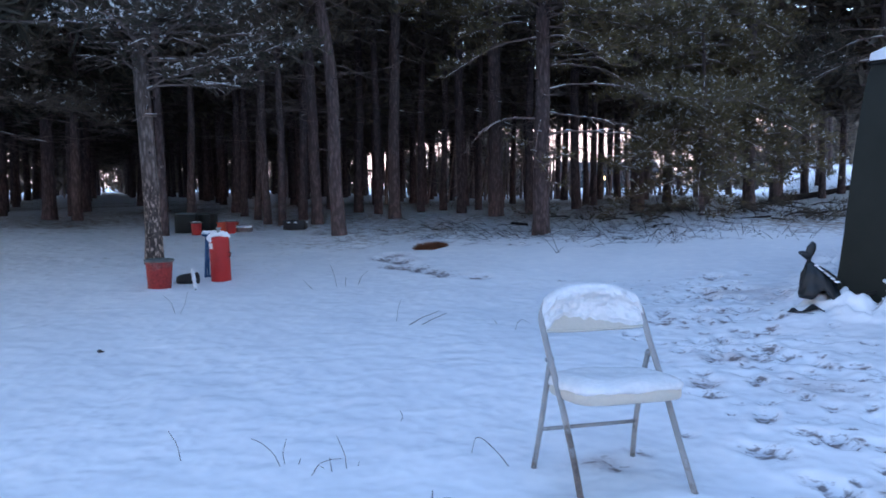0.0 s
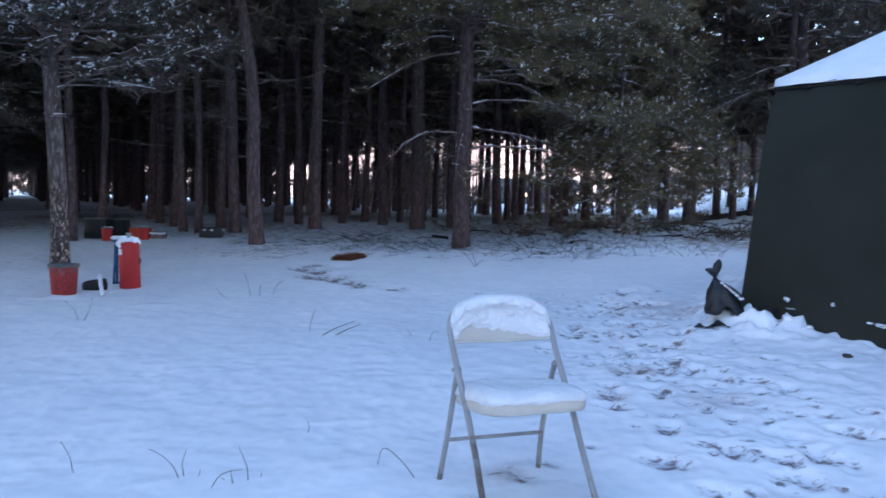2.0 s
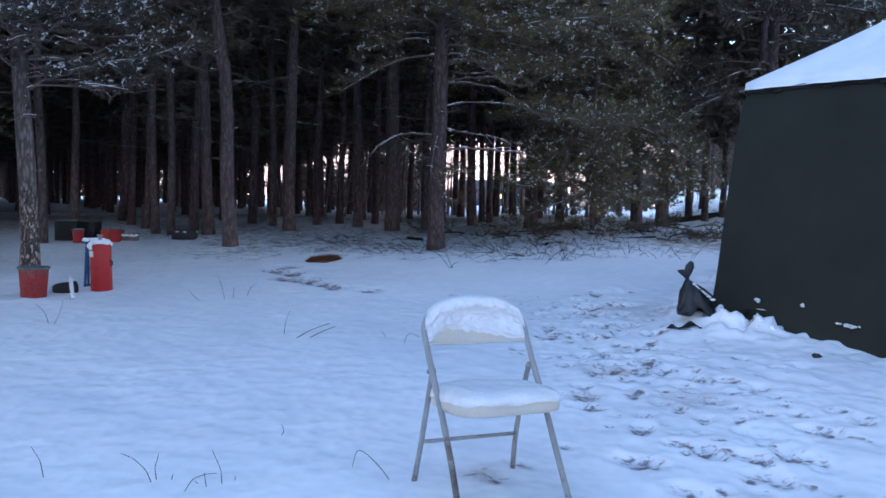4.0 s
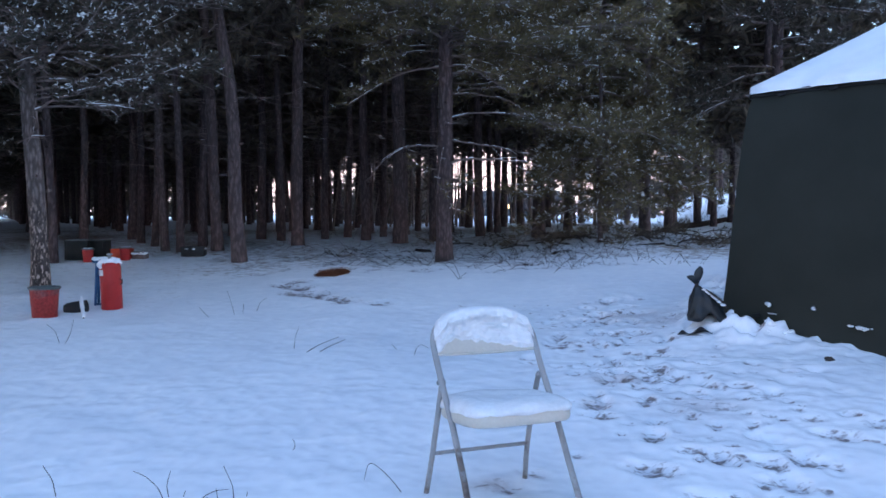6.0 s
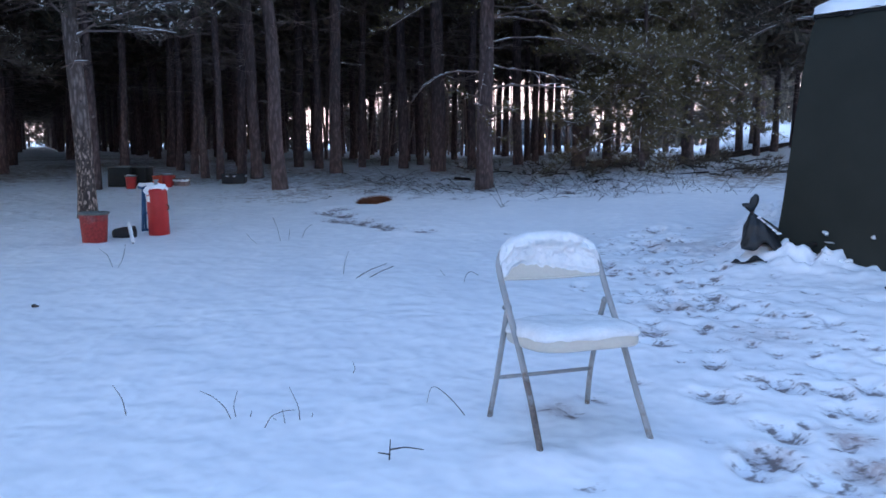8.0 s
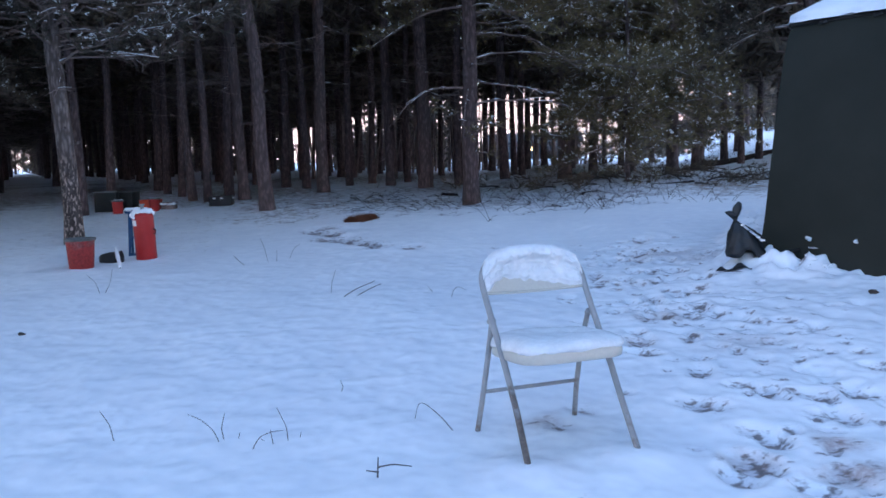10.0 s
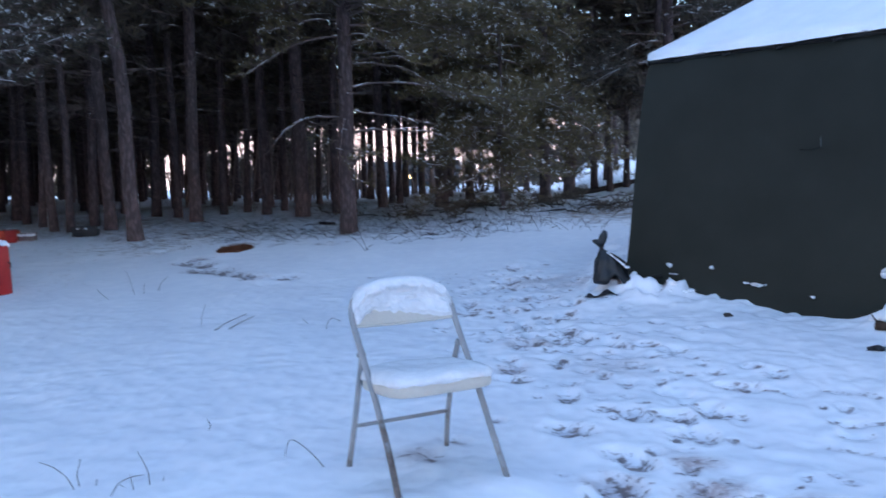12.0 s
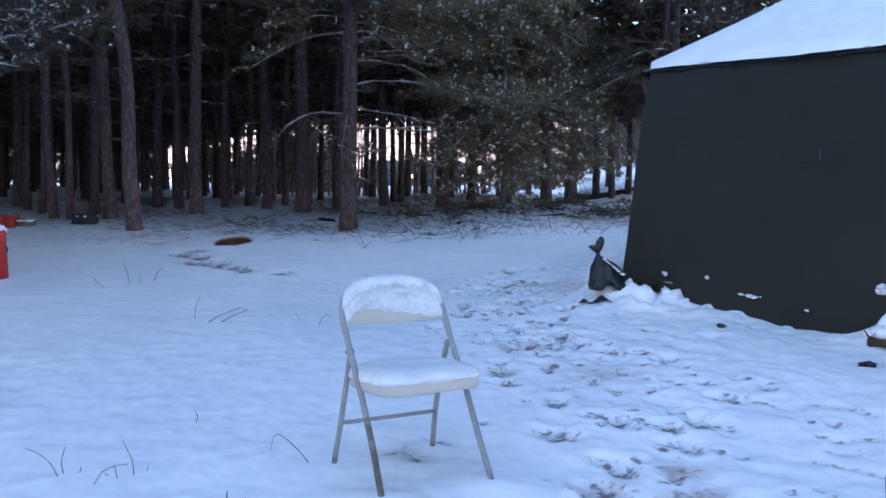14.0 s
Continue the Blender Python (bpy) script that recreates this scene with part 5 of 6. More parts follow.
def bucket(name, x, y, r, h, mat, rim_mat, label, tilt=(0, 0), lid=False, snow=0.0):
    root = empty(name, pose(x, y, floor_at(x, y) - 0.015, tilt[0], tilt[1], 30))
    b = r * 0.84
    obj("body", lathe([(0.001, 0.004), (b * 0.97, 0.0), (b, 0.008), (b + (r - b) * 0.5, h * 0.5), (r * 0.985, h * 0.93), (r * 0.985, h * 0.985), (r * 0.93, h * 0.985), (b * 0.95, 0.02), (0.001, 0.02)]), mat, root)
    rim = Geo()
    tube(rim, [(r * 1.02 * math.cos(a), r * 1.02 * math.sin(a), h * 0.975) for a in np.linspace(0, 2 * math.pi, 33)], 0.012, 7, False)
    obj("rim", rim, rim_mat, root)
    if lid:
        obj("lid", lathe([(r * 1.05, h * 0.93), (r * 1.06, h * 0.985), (r * 1.04, h * 1.01), (r * 0.9, h * 1.012), (r * 0.86, h * 0.99), (0.001, h * 0.985)]), rim_mat, root, "sunken weathered grey lid")
    if snow:
        g = Geo()
        rg = np.random.default_rng(int(abs(x) * 100))
        for _ in range(14):
            aa, rr = rg.uniform(0, 6.28), r * 0.8 * math.sqrt(rg.random())
            blob(g, (rr * math.cos(aa), rr * math.sin(aa), h * 1.01), r * rg.uniform(0.18, 0.32), rg, (1, 1, 0.45), 4, 8)
        obj("snow", g, M_SNOW, root, "cap of snow on top")
    tagged(root, label, "bucket")
    return root


bucket("bucket", -3.885, 8.30, 0.137, 0.305, M_BUCKET, M_GREY_RIM, "scuffed red bucket with grey lid at a pine's foot", (0, 0), True)
bucket("bucket", -5.47, 13.15, 0.085, 0.215, M_RED, M_GREY_RIM, "small red bucket with a snow cap in front of dark bins", (0, 0), False, 1.0)
bucket("bucket", -4.99, 13.40, 0.088, 0.215, M_RED, M_GREY_RIM, "small red bucket with a snow cap beside an orange crate", (0, 0), False, 1.0)


def gas_cylinder():
    x, y = -3.47, 8.93
    root = empty("gas_cylinder", pose(x, y, floor_at(x, y) - 0.02, 0, -2.0, 0))
    r, h = 0.107, 0.505
    obj("body", lathe([(0.001, 0.0), (r * 0.9, 0.0), (r, 0.02), (r, h * 0.90), (r * 0.97, h * 0.95), (r * 0.80, h), (0.03, h + 0.012), (0.001, h + 0.012)], 32), M_RED, root, "upright red steel body")
    foot = Geo()
    tube(foot, [(r * 1.0 * math.cos(a), r * 1.0 * math.sin(a), 0.012) for a in np.linspace(0, 2 * math.pi, 33)], 0.008, 6, False)
    obj("foot_ring", foot, M_RED, root)
    obj("valve", lathe([(0.028, h + 0.01), (0.028, h + 0.035), (0.018, h + 0.04), (0.018, h + 0.075), (0.03, h + 0.08), (0.03, h + 0.095), (0.001, h + 0.096)], 16), M_STEEL, root, "snowy valve on top")
    side = Geo()
    tube(side, [(r * 0.96, -0.02, h * 0.55), (r + 0.018, -0.02, h * 0.56), (r + 0.02, -0.02, h * 0.64), (r * 0.96, -0.02, h * 0.66)], 0.007, 6)
    obj("side_handle", side, M_BLACK, root)
    g = Geo()
    v = [((r + 0.0025) * math.sin(a), -(r + 0.0025) * math.cos(a), h * z) for z in (0.74, 0.80, 0.86) for a in np.linspace(-1.05, -0.35, 7)]
    g.add(v, None, [(k * 7 + i, k * 7 + i + 1, (k + 1) * 7 + i + 1, (k + 1) * 7 + i) for k in range(2) for i in range(6)])
    obj("label", g, M_PAPER, root, "pale paper label")
    g = Geo()
    rg = np.random.default_rng(6)
    for _ in range(46):
        a, rr = rg.uniform(0, 6.28), r * 0.98 * math.sqrt(rg.random())
        blob(g, (rr * math.cos(a), rr * math.sin(a), h + 0.012 - 0.030 * (rr / r) ** 3 + 0.02 * rg.random()), rg.uniform(0.018, 0.034), rg, (1, 1, 0.7), 4, 8)
    for _ in range(8):
        blob(g, (-r * rg.uniform(0.3, 0.95), -r * rg.uniform(0.4, 0.85), h - rg.uniform(0.0, 0.06)), rg.uniform(0.014, 0.024), rg, (1, 1, 1), 4, 7)
    obj("snow", g, M_SNOW, root, "crumbled cap of snow")
    tagged(root, "upright red gas cylinder capped with snow", "gas cylinder")

    # blue folding stand behind it
    x, y = -3.68, 9.28
    root = empty("step_stool", pose(x, y, floor_at(x, y) - 0.01, 0, 0, 12))
    for sx in (-0.085, 0.085):
        for sy, top in ((-0.10, 0.0), (0.10, 0.0)):
            g = Geo()
            tube(g, [(sx, sy, 0), (sx * 0.92, sy * 0.3, 0.47)], 0.014, 8)
            obj("leg", g, M_BLUE, root)
    for z, hw in ((0.02, 0.10), (0.20, 0.095), (0.33, 0.09)):
        bm = bmesh.new()
        bmesh.ops.create_cube(bm, size=1, matrix=Matrix.Translation((0, -0.075 + 0.10 * z, z)) @ Matrix.Diagonal((hw * 2, 0.05, 0.022, 1)))
        bmesh.ops.bevel(bm, geom=list(bm.edges), offset=0.004, segments=2, affect="EDGES")
        part("rung", bm, M_BLUE, root)
    bm = bmesh.new()
    bmesh.ops.create_cube(bm, size=1, matrix=Matrix.Translation((0, 0, 0.48)) @ Matrix.Diagonal((0.24, 0.17, 0.035, 1)))
    bmesh.ops.bevel(bm, geom=list(bm.edges), offset=0.008, segments=2, affect="EDGES")
    part("top_step", bm, M_BLUE, root)
    g = Geo()
    for _ in range(26):
        blob(g, (rg.uniform(-0.11, 0.11), rg.uniform(-0.08, 0.07), 0.505), rg.uniform(0.025, 0.042), rg, (1.2, 1, 0.55), 4, 8)
    obj("snow", g, M_SNOW, root, "snow lying on the top step")
    tagged(root, "blue metal step stool with snow on its top", "stool")

    # black pot on its side, a snow-laden stick across it
    x, y = -3.745, 8.68
    root = empty("pot", pose(x, y, floor_at(x, y) + 0.028, 0, 0, 4) @ Matrix.Scale(0.82, 4))
    g = lathe([(0.001, -0.14), (0.055, -0.135), (0.072, -0.10), (0.078, 0.0), (0.074, 0.11), (0.078, 0.135), (0.070, 0.137), (0.066, 0.09), (0.001, 0.0)], 24)
    body = obj("body", g, M_BLACK, root)
    body.matrix_basis = pose(0, 0, 0.02, 0, 82, 0)
    tagged(root, "black pot lying on its side in snow", "pot")
    g = Geo()
    line = np.array([(-3.80, 8.95), (-3.70, 8.70), (-3.57, 8.42), (-3.43, 8.12)])
    zz = [floor_at(a, b) for a, b in line]
    pts = [(*line[0], zz[0] + 0.02), (*line[1], zz[1] + 0.135), (*line[2], zz[2] + 0.075), (*line[3], zz[3] + 0.01)]
    tube(g, pts, [0.012, 0.013, 0.012, 0.008], 7)
    stick = obj("stick", g, M_STEM, None)
    tagged(stick, "snow-laden stick leaning across a black pot", "stick")
    g = Geo()
    q = np.array([[np.interp(u, np.linspace(0, 1, 4), [p[k] for p in pts]) for k in range(3)] for u in np.linspace(0, 1, 18)])
    tube(g, q + [0, 0, 0.014], rg.uniform(0.014, 0.022, 18), 7)
    obj("snow", g, M_SNOW, stick, "snow along the stick").matrix_parent_inverse = Matrix()


gas_cylinder()


def open_box(name, x, y, w, d, h, mat, label, cat, rz=0, snow=False, lift=0.0):
    root = empty(name, pose(x, y, floor_at(x, y) - 0.02 + lift, 0, 0, rz))
    t = 0.014
    for nm, cx, cy, sx, sy, cz, sz in (("side_wall", -w / 2 + t / 2, 0, t, d, h / 2, h), ("side_wall", w / 2 - t / 2, 0, t, d, h / 2, h),
                                       ("end_wall", 0, -d / 2 + t / 2, w - 2 * t, t, h / 2, h), ("end_wall", 0, d / 2 - t / 2, w - 2 * t, t, h / 2, h), ("bottom", 0, 0, w - 2 * t, d - 2 * t, 0.02, 0.02)):
        bm = bmesh.new()
        bmesh.ops.create_cube(bm, size=1, matrix=Matrix.Translation((cx, cy, cz)) @ Matrix.Diagonal((sx, sy, sz, 1)))
        bmesh.ops.bevel(bm, geom=list(bm.edges), offset=0.004, segments=1, affect="EDGES")
        part(nm, bm, mat, root)
    rim = Geo()
    tube(rim, [(-w / 2, -d / 2, h), (w / 2, -d / 2, h), (w / 2, d / 2, h), (-w / 2, d / 2, h), (-w / 2, -d / 2, h)], 0.012, 6)
    obj("rim", rim, M_GREY_RIM if name == "bin" else mat, root)
    if snow:
        g = Geo()
        rg = np.random.default_rng(int(abs(x * 31)))
        for _ in range(40):
            blob(g, (rg.uniform(-0.46, 0.46) * w, rg.uniform(-0.44, 0.44) * d, h * 0.86), rg.uniform(0.03, 0.05), rg, (1.2, 1.2, 0.5), 4, 7)
        obj("snow", g, M_SNOW, root, "snow filling the top")
    tagged(root, label, cat)


open_box("bin", -5.80, 13.60, 0.34, 0.32, 0.33, M_BIN, "dark green open bin standing in snow under pines", "bin", 6)
open_box("bin", -5.50, 13.72, 0.22, 0.28, 0.315, M_BIN, "dark green open bin standing in snow under pines", "bin", -4)
open_box("crate", -5.12, 13.62, 0.30, 0.22, 0.17, M_ORANGE, "orange-red plastic crate between small buckets", "crate", 4)
open_box("box", -4.83, 13.62, 0.20, 0.18, 0.12, M_TWIG, "weathered grey box beside small red buckets", "box", -8, True)
open_box("tray", -4.10, 14.05, 0.36, 0.30, 0.155, M_BLACK, "black tub filled with snow at the pines' foot", "tub", 5, True)


# ---------------------------------------------------------------- heap of rust-brown needles
def litter_heap(x, y, w, d, turn):
    g = Geo()
    rg = np.random.default_rng(15)
    n = 420
    a, r = rg.uniform(0, 2 * math.pi, n), np.sqrt(rg.random(n))
    u, v = w * r * np.cos(a), d * r * np.sin(a)
    px, py = x + u * math.cos(turn) - v * math.sin(turn), y + u * math.sin(turn) + v * math.cos(turn)
    z = rough_ground(px, py)[0] + 0.004 + 0.016 * (1 - r ** 2)
    needles(g, np.stack([px, py, z], 1), np.tile([0, 0, 0.15], (n, 1)) + rg.normal(0, 0.5, (n, 3)) * [1, 1, 0.25], 10, 0.085, 0.008, rg, 0.5)
    blob(g, (x, y, floor_at(x, y) + 0.0), 1.0, rg, (w * 0.92, d * 0.92, 0.022), 7, 18, 0.16)
    ob = obj("litter_heap", g, M_RUST_NEEDLES, None)
    tagged(ob, "flat heap of rust-brown pine litter on snow", "litter heap", "", "stuff")


litter_heap(-1.50, 11.55, 0.13, 0.25, -0.75)


# ---------------------------------------------------------------- twigs, weeds, brush, logs
def stem(pts, r=0.0028, label="thin dark weed stem bent over in the snow", name="weed_stem"):
    g = Geo()
    p = [(x, y, floor_at(x, y) - 0.01 + h) for x, y, h in pts]
    p = np.array(p)
    s = np.linspace(0, 1, len(p))
    w = np.linspace(0, 1, 12)
    q = np.stack([np.interp(w, s, p[:, k]) for k in range(3)], 1)
    q[1:-1] = (q[:-2] + 2 * q[1:-1] + q[2:]) / 4
    tube(g, q, np.linspace(r * 1.25, r * 0.7, 12), 5)
    ob = obj(name, g, M_STEM, None)
    tagged(ob, label, "weed stem", "weed stems")
    return ob


for pts in (((-1.18, 3.57, 0), (-1.21, 3.58, 0.06), (-1.27, 3.60, 0.10), (-1.33, 3.62, 0.115)),
            ((-1.17, 3.60, 0), (-1.18, 3.60, 0.06), (-1.165, 3.61, 0.12)),
            ((-1.11, 3.60, 0), (-1.10, 3.60, 0.035)), ((-0.97, 3.56, 0), (-1.0, 3.56, 0.02)),
            ((-1.02, 3.47, 0), (-0.99, 3.49, 0.055), (-0.94, 3.50, 0.075), (-0.89, 3.50, 0.08)),
            ((-0.94, 3.53, 0), (-0.95, 3.53, 0.07)), ((-0.885, 3.57, 0), (-0.89, 3.57, 0.07), (-0.93, 3.58, 0.15)),
            ((-0.84, 3.60, 0), (-0.835, 3.60, 0.03)),
            ((-0.17, 3.63, 0), (-0.22, 3.68, 0.05), (-0.30, 3.72, 0.11), (-0.335, 3.74, 0.10), (-0.35, 3.75, 0.02)),
            ((-0.22, 6.44, 0), (-0.205, 6.46, 0.06), (-0.17, 6.48, 0.09), (-0.11, 6.5, 0.055)),
            ((-0.36, 6.7, 0), (-0.41, 6.74, 0.05)), ((-1.18, 6.73, 0), (-1.17, 6.73, 0.10), (-1.14, 6.74, 0.19)),
            ((-2.07, 8.45, 0), (-2.10, 8.45, 0.13), (-2.14, 8.45, 0.24)), ((-2.25, 8.23, 0), (-2.33, 8.25, 0.06), (-2.36, 8.25, 0.10)),
            ((-1.89, 8.62, 0), (-1.85, 8.6, 0.10), (-1.78, 8.6, 0.15)), ((-2.0, 8.5, 0), (-1.99, 8.5, 0.12)),
            ((-3.09, 6.85, 0), (-3.12, 6.85, 0.1), (-3.2, 6.86, 0.16)), ((-3.05, 6.85, 0), (-3.0, 6.85, 0.09), (-2.98, 6.86, 0.2)),
            ((-1.66, 3.62, 0), (-1.68, 3.63, 0.08), (-1.72, 3.63, 0.14)), ((2.05, 3.02, 0), (2.04, 3.02, 0.08), (2.045, 3.03, 0.12)),
            ((-0.75, 4.2, 0), (-0.735, 4.21, 0.03), (-0.75, 4.22, 0.06))):
    stem(pts, 0.0017)
for pts in (((-1.05, 6.54, 0.01), (-0.98, 6.72, 0.035), (-0.86, 7.0, 0.05)), ((-0.95, 6.56, 0.01), (-0.88, 6.72, 0.03), (-0.80, 6.95, 0.035)),
            ((1.86, 6.62, 0.01), (1.98, 6.48, 0.03)), ((-0.46, 3.15, 0), (-0.455, 3.15, 0.09)), ((-0.456, 3.15, 0.05), (-0.40, 3.16, 0.06), (-0.33, 3.17, 0.045)), ((-0.455, 3.15, 0.03), (-0.50, 3.13, 0.045))):
    stem(pts, 0.0028, "dark broken twig poking out of the snow", "twig")


def brush(x, y, w, d, n, seed, tall=0.25, green=0.0, label="tangle of bare dead twigs on snow", name="brush"):
    rg = np.random.default_rng(seed)
    wood, lf = Geo(), Geo()
    for _ in range(n):
        px, py = x + rg.normal(0, w / 2), y + rg.normal(0, d / 2)
        az, ln = rg.uniform(0, 2 * math.pi), rg.uniform(0.10, 0.40)
        p0 = np.array([px, py, float(land(px, py)) + 0.01])
        if rg.random() < green:
            bough(wood, lf, None, p0, az, ln + 0.4, rg, rise=rg.uniform(0.1, 0.6), droop=0.4, tip=0.1, thick=0.012)
        else:
            line = limb_line(p0, az, ln, rg.uniform(0.1, 1.5) * tall / 0.25, rg.uniform(0.1, 0.7), 0.0, rg, 6)
            tube(wood, line, np.linspace(0.0034, 0.0014, 6), 3, False)
            for _ in range(2):
                e = limb_line(line[rg.integers(1, 5)], az + rg.uniform(-1.2, 1.2), ln * 0.35, rg.uniform(0, 0.8), 0.3, 0, rg, 4)
                tube(wood, e, np.linspace(0.0024, 0.001, 4), 3, False)
    root = obj(name, wood, M_STEM, None)
    if lf.n:
        obj("needles", lf, M_NEEDLE, root)
    tagged(root, label, "brush", "", "stuff")


brush(-0.9, 13.2, 1.1, 0.9, 60, 201, 0.14)
brush(-0.2, 15.3, 2.2, 1.0, 70, 202, 0.14)
brush(1.6, 13.6, 1.8, 0.9, 80, 203, 0.22)
brush(2.9, 14.6, 1.4, 0.8, 55, 204, 0.28)
brush(2.6, 16.6, 1.8, 1.0, 46, 205, 0.3, 0.5, "heap of fallen pine boughs and dead twigs")
brush(4.3, 15.8, 1.2, 0.8, 40, 206, 0.3, 0.45, "heap of fallen pine boughs and dead twigs")
brush(5.3, 20.0, 1.3, 1.0, 34, 207, 0.3, 0.3, "heap of fallen pine boughs and dead twigs")
brush(8.2, 28.0, 2.6, 1.4, 60, 208, 0.4)
brush(-3.0, 15.5, 2.4, 1.4, 36, 209, 0.14)
brush(2.5, 12.5, 1.5, 0.6, 30, 210, 0.3)
brush(1.1, 12.3, 1.1, 0.6, 36, 212, 0.22)
brush(1.7, 11.7, 0.5, 0.3, 14, 213, 0.3)
brush(3.1, 11.6, 0.5, 0.3, 10, 214, 0.25)
brush(-1.5, 14.2, 1.3, 0.8, 44, 215, 0.12)
brush(0.22, 10.8, 0.12, 0.1, 4, 216, 0.3)
brush(0.6, 20.5, 4.0, 2.4, 70, 211, 0.35)


def log(pts, r, label):
    g = Geo()
    p = np.array([(x, y, floor_at(x, y) + h) for x, y, h in pts])
    s, w = np.linspace(0, 1, len(p)), np.linspace(0, 1, 16)
    q = np.stack([np.interp(w, s, p[:, k]) for k in range(3)], 1)
    tube(g, q, r * (1 - 0.45 * w) * (1 + 0.08 * np.sin(w * 23)), 10)
    ob = obj("log", g, M_ROT, None)
    tagged(ob, label, "log")


log(((6.5, 23.4, 0.03), (8.0, 25.4, 0.06), (9.56, 27.5, 0.09), (11.24, 29.0, 0.17)), 0.10, "fallen dark pine trunk resting aslant in snow")
log(((-0.50, 15.9, 0.0), (-0.22, 15.75, 0.02)), 0.05, "short dark rotten log in the snow")
log(((1.9, 14.6, 0.03), (4.0, 15.4, 0.03)), 0.035, "thin pale fallen branch lying on snow")


# ---------------------------------------------------------------- boards at the tent's foot
def half_buried_plank():
    x, y = 3.335, 5.06
    root = empty("board", pose(x, y, floor_at(x, y) - 0.028, 3, -2, -36))
    bm = bmesh.new()
    bmesh.ops.create_cube(bm, size=1, matrix=Matrix.Translation((0.25, 0, 0.02)) @ Matrix.Diagonal((0.60, 0.15, 0.042, 1)))
    bmesh.ops.bevel(bm, geom=list(bm.edges), offset=0.007, segments=2, affect="EDGES")
    part("plank", bm, M_WOOD, root)
    g = Geo()
    rg = np.random.default_rng(12)
    for _ in range(46):
        u = rg.uniform(0, 1)
        blob(g, (-0.02 + 0.54 * u, rg.uniform(-0.02, 0.12), 0.045 + 0.05 * math.sin(2.6 * u)), rg.uniform(0.045, 0.07), rg, (1.3, 1, 0.7), 6, 10, 0.08)
    obj("snow", g, M_SNOW, root, "rounded ridge of snow on the plank")
    g = Geo()
    tube(g, [(-0.02, -0.01, 0.0), (-0.045, 0.0, 0.05), (-0.075, 0.01, 0.095)], [0.009, 0.007, 0.003], 6)
    obj("splinter", g, M_WOOD, root, "dark splinter sticking up from the end")
    tagged(root, "brown weathered plank half buried in snow by the tent", "plank")


def tarpaulin_roll():
    x, y = 3.075, 4.56
    root = empty("tarpaulin_roll", pose(x, y, floor_at(x, y) + 0.0, 0, -4, -34))
    g = Geo()
    n, m = 22, 18
    v = []
    for i in range(n + 1):      # a round bundle, puckered at its end
        u = i / n
        r = 0.125 * min(1.0, 0.12 + math.sin(min(u * 7.0, math.pi / 2)))
        for k in range(m):
            a = 2 * math.pi * k / m
            rr = r * (1 + 0.06 * math.sin(5 * a + 3 * u) + 0.03 * math.sin(9 * a - 11 * u))
            v.append((0.02 + 0.6 * u, rr * math.cos(a), 0.075 + 0.8 * rr * math.sin(a)))
    q = [(i * m + k, i * m + (k + 1) % m, (i + 1) * m + (k + 1) % m, (i + 1) * m + k) for i in range(n) for k in range(m)]
    g.add(v, None, [f[::-1] for f in q])
    obj("roll", g, M_NAVY, root)
    g = Geo()
    rg = np.random.default_rng(14)
    for _ in range(40):
        blob(g, (rg.uniform(0.08, 0.6), rg.uniform(-0.05, 0.09), 0.165), rg.uniform(0.03, 0.05), rg, (1.3, 1.1, 0.5), 5, 9, 0.1)
    obj("snow", g, M_SNOW, root, "snow settled on the roll")
    tagged(root, "dark navy rolled tarpaulin half covered by snow", "tarpaulin")
    # a torn end of film frozen into the snow before it
    x, y = 3.02, 4.70
    g = Geo()
    z = floor_at(x, y)
    for k in range(3):
        blob(g, (x + 0.022 * k - 0.01, y - 0.02 * k + rg.uniform(-0.015, 0.015), z + 0.012 + 0.008 * (k % 2)), rg.uniform(0.014, 0.024), rg, (1.4, 1, 0.8), 5, 8, 0.4)
    tagged(obj("plastic_scrap", g, M_PLASTIC_BLACK, None), "crumpled scrap of black plastic film in the snow", "plastic scrap")


half_buried_plank()
tarpaulin_roll()


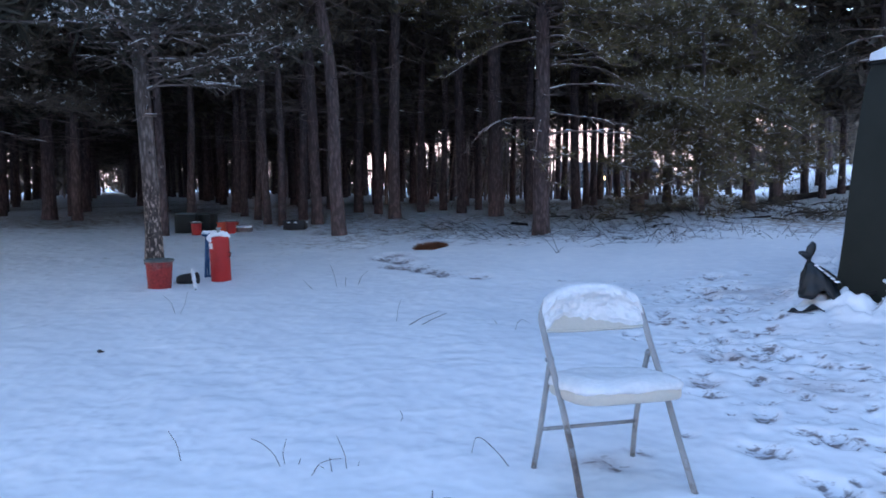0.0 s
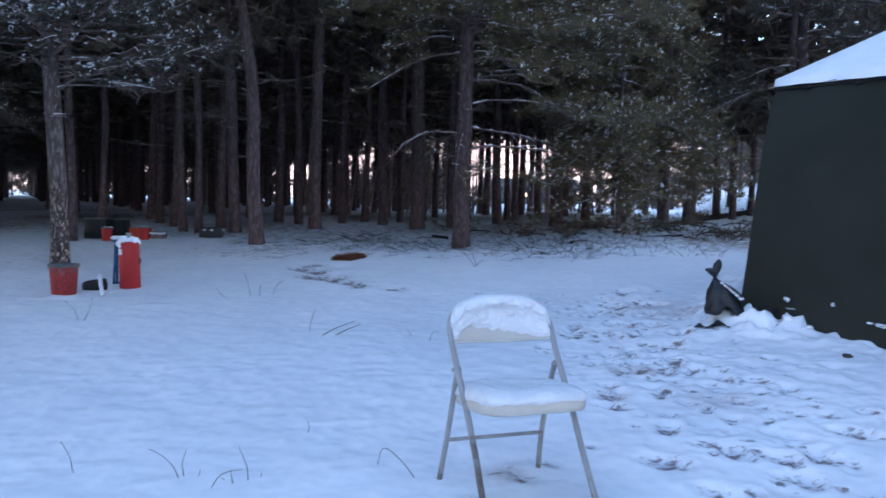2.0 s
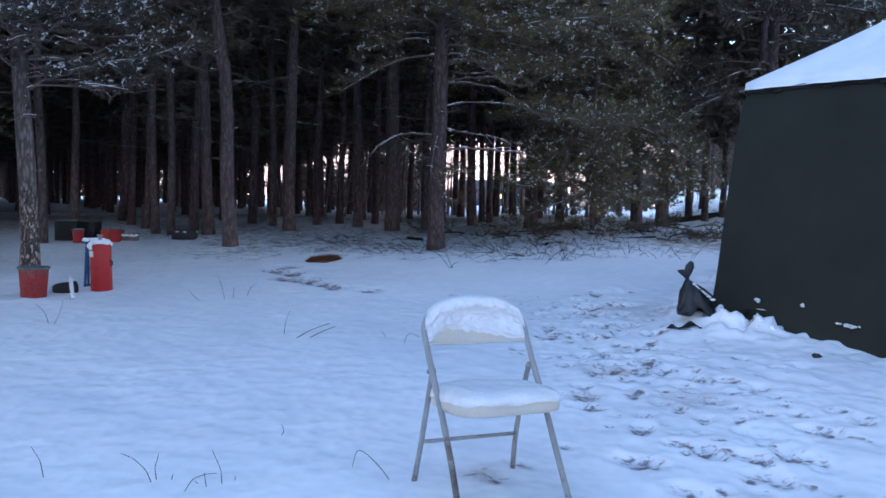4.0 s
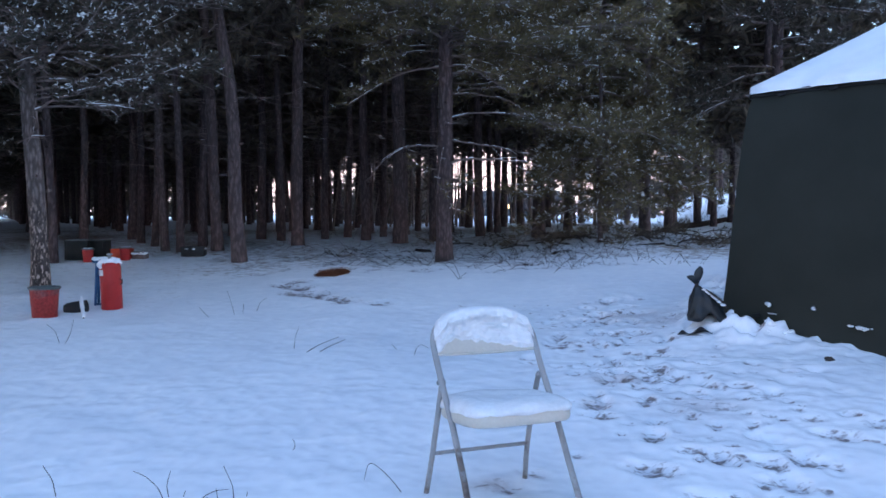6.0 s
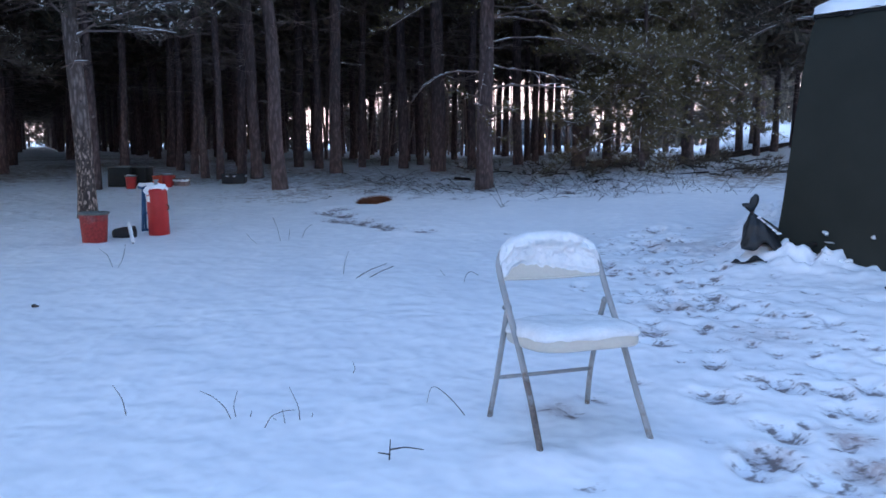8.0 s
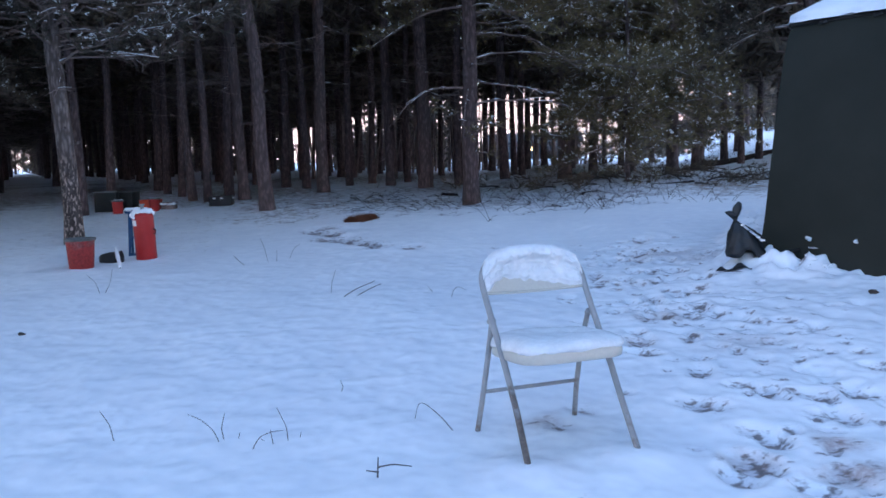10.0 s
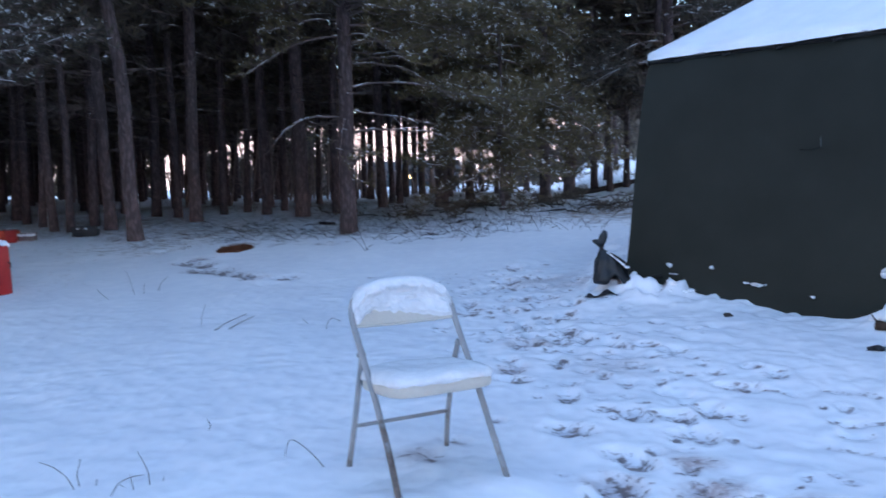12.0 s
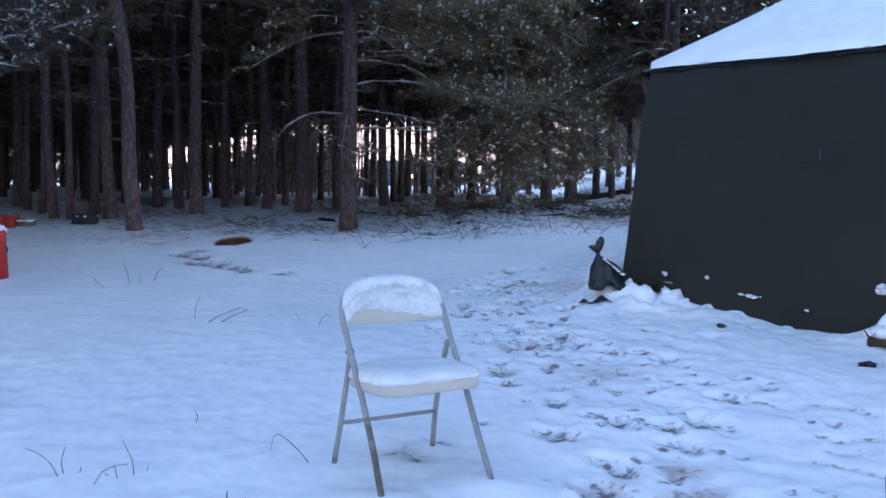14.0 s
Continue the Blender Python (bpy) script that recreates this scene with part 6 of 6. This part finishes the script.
# ---------------------------------------------------------------- far off
def far_house():
    x, y = 8.0, 98.0
    z = float(land(x, y))
    root = empty("house", pose(x, y, z - 0.1, 0, 0, -4))
    w, d, h, ridge = 10.0, 7.0, 1.9, 2.9
    bm = bmesh.new()
    bmesh.ops.create_cube(bm, size=1, matrix=Matrix.Translation((0, 0, h / 2)) @ Matrix.Diagonal((w, d, h, 1)))
    part("wall", bm, M_HOUSE, root, "", False)
    g = Geo()
    o = 0.35
    v = [(-w / 2 - o, -d / 2 - o, h - 0.1), (w / 2 + o, -d / 2 - o, h - 0.1), (w / 2 + o, 0, ridge), (-w / 2 - o, 0, ridge), (w / 2 + o, d / 2 + o, h - 0.1), (-w / 2 - o, d / 2 + o, h - 0.1)]
    v += [(a, b, c + 0.15) for a, b, c in v]
    g.add(v, None, [(0, 3, 2, 1), (3, 5, 4, 2), (6, 7, 8, 9), (9, 8, 10, 11), (0, 1, 7, 6), (5, 11, 10, 4), (0, 6, 9, 3), (3, 9, 11, 5), (1, 2, 8, 7), (2, 4, 10, 8)])
    obj("roof", g, M_HOUSE, root, "dark gable roof", False)
    glow, nt, b = material("lit_window")
    b.inputs["Emission Color"].default_value = (1.0, 0.62, 0.16, 1)
    b.inputs["Emission Strength"].default_value = 0.9
    for wx, lit in ((-0.4, True), (3.4, True), (-3.0, False)):
        ww = 0.36 if wx < 3 else 0.20
        bm = bmesh.new()
        bmesh.ops.create_cube(bm, size=1, matrix=Matrix.Translation((wx, -d / 2 - 0.02, 1.2)) @ Matrix.Diagonal((ww + 0.2, 0.10, ww + 0.25, 1)))
        win = part("window", bm, M_GREY_RIM, root, "", False)
        bm = bmesh.new()
        bmesh.ops.create_cube(bm, size=1, matrix=Matrix.Translation((wx, -d / 2 - 0.075, 1.2)) @ Matrix.Diagonal((ww, 0.02, ww, 1)))
        part("pane", bm, glow if lit else M_BLACK, win, "", False)
    tagged(root, "low dark house with a lit window across a snowy field", "house")


far_house()


def far_woods():
    """A thin belt of bare trees and bushes across the far field."""
    rg = np.random.default_rng(41)
    g = Geo()
    for _ in range(420):
        a = radians(rg.uniform(-60, 60))
        dist = rg.uniform(170, 260)
        x, y = dist * math.sin(a), dist * math.cos(a)
        h = rg.uniform(1.5, 5.0)
        z = float(land(x, y)) - 0.3
        tube(g, [(x, y, z), (x + rg.normal(0, 0.2), y, z + h)], [0.12, 0.03], 4, False)
        c = np.array([(x, y, z)]) + np.stack([rg.normal(0, 0.9, 14), rg.normal(0, 0.9, 14), rg.uniform(0.1, 1.0, 14) * h], 1)
        needles(g, c, np.tile([0, 0, 1.0], (14, 1)), 6, 1.1, 0.16, rg, 0.8)
    ob = obj("far_woods", g, M_STEM, None)
    tagged(ob, "low belt of bare distant trees beyond a field", "woods", "", "stuff")


far_woods()


def sky_glow_ring():
    """An added glowing ring all round the horizon, far behind everything, for the pale rose evening sky."""
    m, nt, b = material("rose_sky_glow", 1.0, 0.0, 0.0)
    b.inputs["Base Color"].default_value = (0.0, 0.0, 0.0, 1)
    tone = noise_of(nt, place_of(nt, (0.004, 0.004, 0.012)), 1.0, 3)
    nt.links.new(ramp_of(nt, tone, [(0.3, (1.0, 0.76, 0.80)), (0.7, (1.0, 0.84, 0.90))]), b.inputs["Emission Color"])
    # the ring's emission also lights the trunks from the side
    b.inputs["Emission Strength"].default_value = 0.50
    g = Geo()
    n, rows = 96, 6
    v = []
    for k in range(rows + 1):
        for i in range(n):
            a = 2 * math.pi * i / n
            top = 74 + 16 * math.sin(3 * a + 1) + 9 * math.sin(11 * a)
            v.append((700 * math.cos(a), 700 * math.sin(a), -4 + (top + 4) * k / rows))
    q = [(k * n + i, k * n + (i + 1) % n, (k + 1) * n + (i + 1) % n, (k + 1) * n + i) for k in range(rows) for i in range(n)]
    g.add(v, None, q)
    tagged(obj("backdrop", g, m, None), "glowing ring standing in for the rose evening sky along the horizon", "backdrop", "", "structure")


sky_glow_ring()


def thicket():
    """Dense young growth beyond the snowy bank, seen between the trunks beside the tent."""
    rg = np.random.default_rng(43)
    g = Geo()
    for _ in range(150):
        a, dist = radians(rg.uniform(11, 32)), rg.uniform(52, 74)
        x, y = dist * math.sin(a), dist * math.cos(a)
        h, z = rg.uniform(2.2, 5.5), float(land(x, y)) - 0.2
        tube(g, [(x, y, z), (x + rg.normal(0, 0.2), y, z + h)], [0.06, 0.015], 4, False)
        n = 26
        u = rg.uniform(0.1, 1.0, n)
        c = np.array([x, y, z]) + np.stack([rg.normal(0, 0.75, n) * (1.15 - u), rg.normal(0, 0.75, n) * (1.15 - u), u * h], 1)
        needles(g, c, np.tile([0, 0, 0.7], (n, 1)) + rg.normal(0, 0.4, (n, 3)), 7, 0.7, 0.13, rg, 1.0)
    ob = obj("thicket", g, M_NEEDLE, None)
    tagged(ob, "dark thicket of young pines behind a snowy bank", "thicket", "", "stuff")


thicket()


def understorey(name, angles, near, far, n, seed, low, high, leaves, mat, label):
    """Young growth far inside the wood, closing the view between the trunks, or an unseen belt blocking light. angles:
    (x over y) low and high.
    """
    rg = np.random.default_rng(seed)
    g = Geo()
    for _ in range(n):
        y = rg.uniform(near, far)
        x = y * rg.uniform(*angles)
        h, z = rg.uniform(low, high), float(land(x, y)) - 0.1
        top = np.array([x + rg.normal(0, 0.3), y, z + h])
        tube(g, [(x, y, z), top], [0.04, 0.01], 4, False)
        for _ in range(9):
            u = rg.uniform(0.15, 1)
            p0 = np.array([x, y, z]) * (1 - u) + top * u
            tube(g, limb_line(p0, rg.uniform(0, 6.28), h * rg.uniform(0.15, 0.4), 0.5, 0.2, 0, rg, 3), [0.014, 0.010, 0.004], 3, False)
        if leaves:
            u = rg.uniform(0.08, 1.0, leaves)
            c = np.array([x, y, z]) + np.stack([rg.normal(0, 0.6, leaves) * (1.1 - 0.6 * u), rg.normal(0, 0.6, leaves), u * h], 1)
            needles(g, c, np.tile([0, 0, 0.6], (leaves, 1)) + rg.normal(0, 0.4, (leaves, 3)), 6, 0.6, 0.12, rg, 1.0)
    tagged(obj(name, g, mat, None), label, "undergrowth", "", "stuff")


understorey("undergrowth", (-1.05, -0.545), 32, 50, 110, 51, 2.5, 6.0, 22, M_NEEDLE, "dark young pines crowding the wood beside the alley")
understorey("undergrowth", (-0.505, -0.265), 58, 76, 150, 52, 2.5, 6.5, 22, M_NEEDLE, "dark young pines closing the wood beyond the alley's trunks")
understorey("undergrowth", (-0.275, -0.215), 42, 60, 28, 54, 1.6, 5.5, 20, M_NEEDLE, "dark young pines scattered behind the farther trunks")
understorey("undergrowth", (-0.155, -0.035), 40, 58, 46, 55, 1.4, 5.0, 20, M_NEEDLE, "dark young pines scattered behind the farther trunks")
understorey("undergrowth", (-0.195, 0.17), 26, 48, 130, 53, 1.8, 5.0, 0, M_TWIG, "bare saplings and shrubs between the farther trunks")
understorey("undergrowth", (-0.065, 0.004), 36, 50, 26, 56, 1.6, 5.0, 20, M_NEEDLE, "dark young pines scattered behind the farther trunks")
# belt outside the view, added to keep horizon light off the left side
understorey("undergrowth", (-1.9, -1.0), 13, 30, 170, 57, 3.5, 8.0, 40, M_NEEDLE, "unseen dense young pines added to block light from the clearing's side")
understorey("undergrowth", (-0.553, -0.500), 70, 80, 7, 58, 3.0, 5.5, 24, M_NEEDLE, "dark young pines narrowing the far end of the alley")
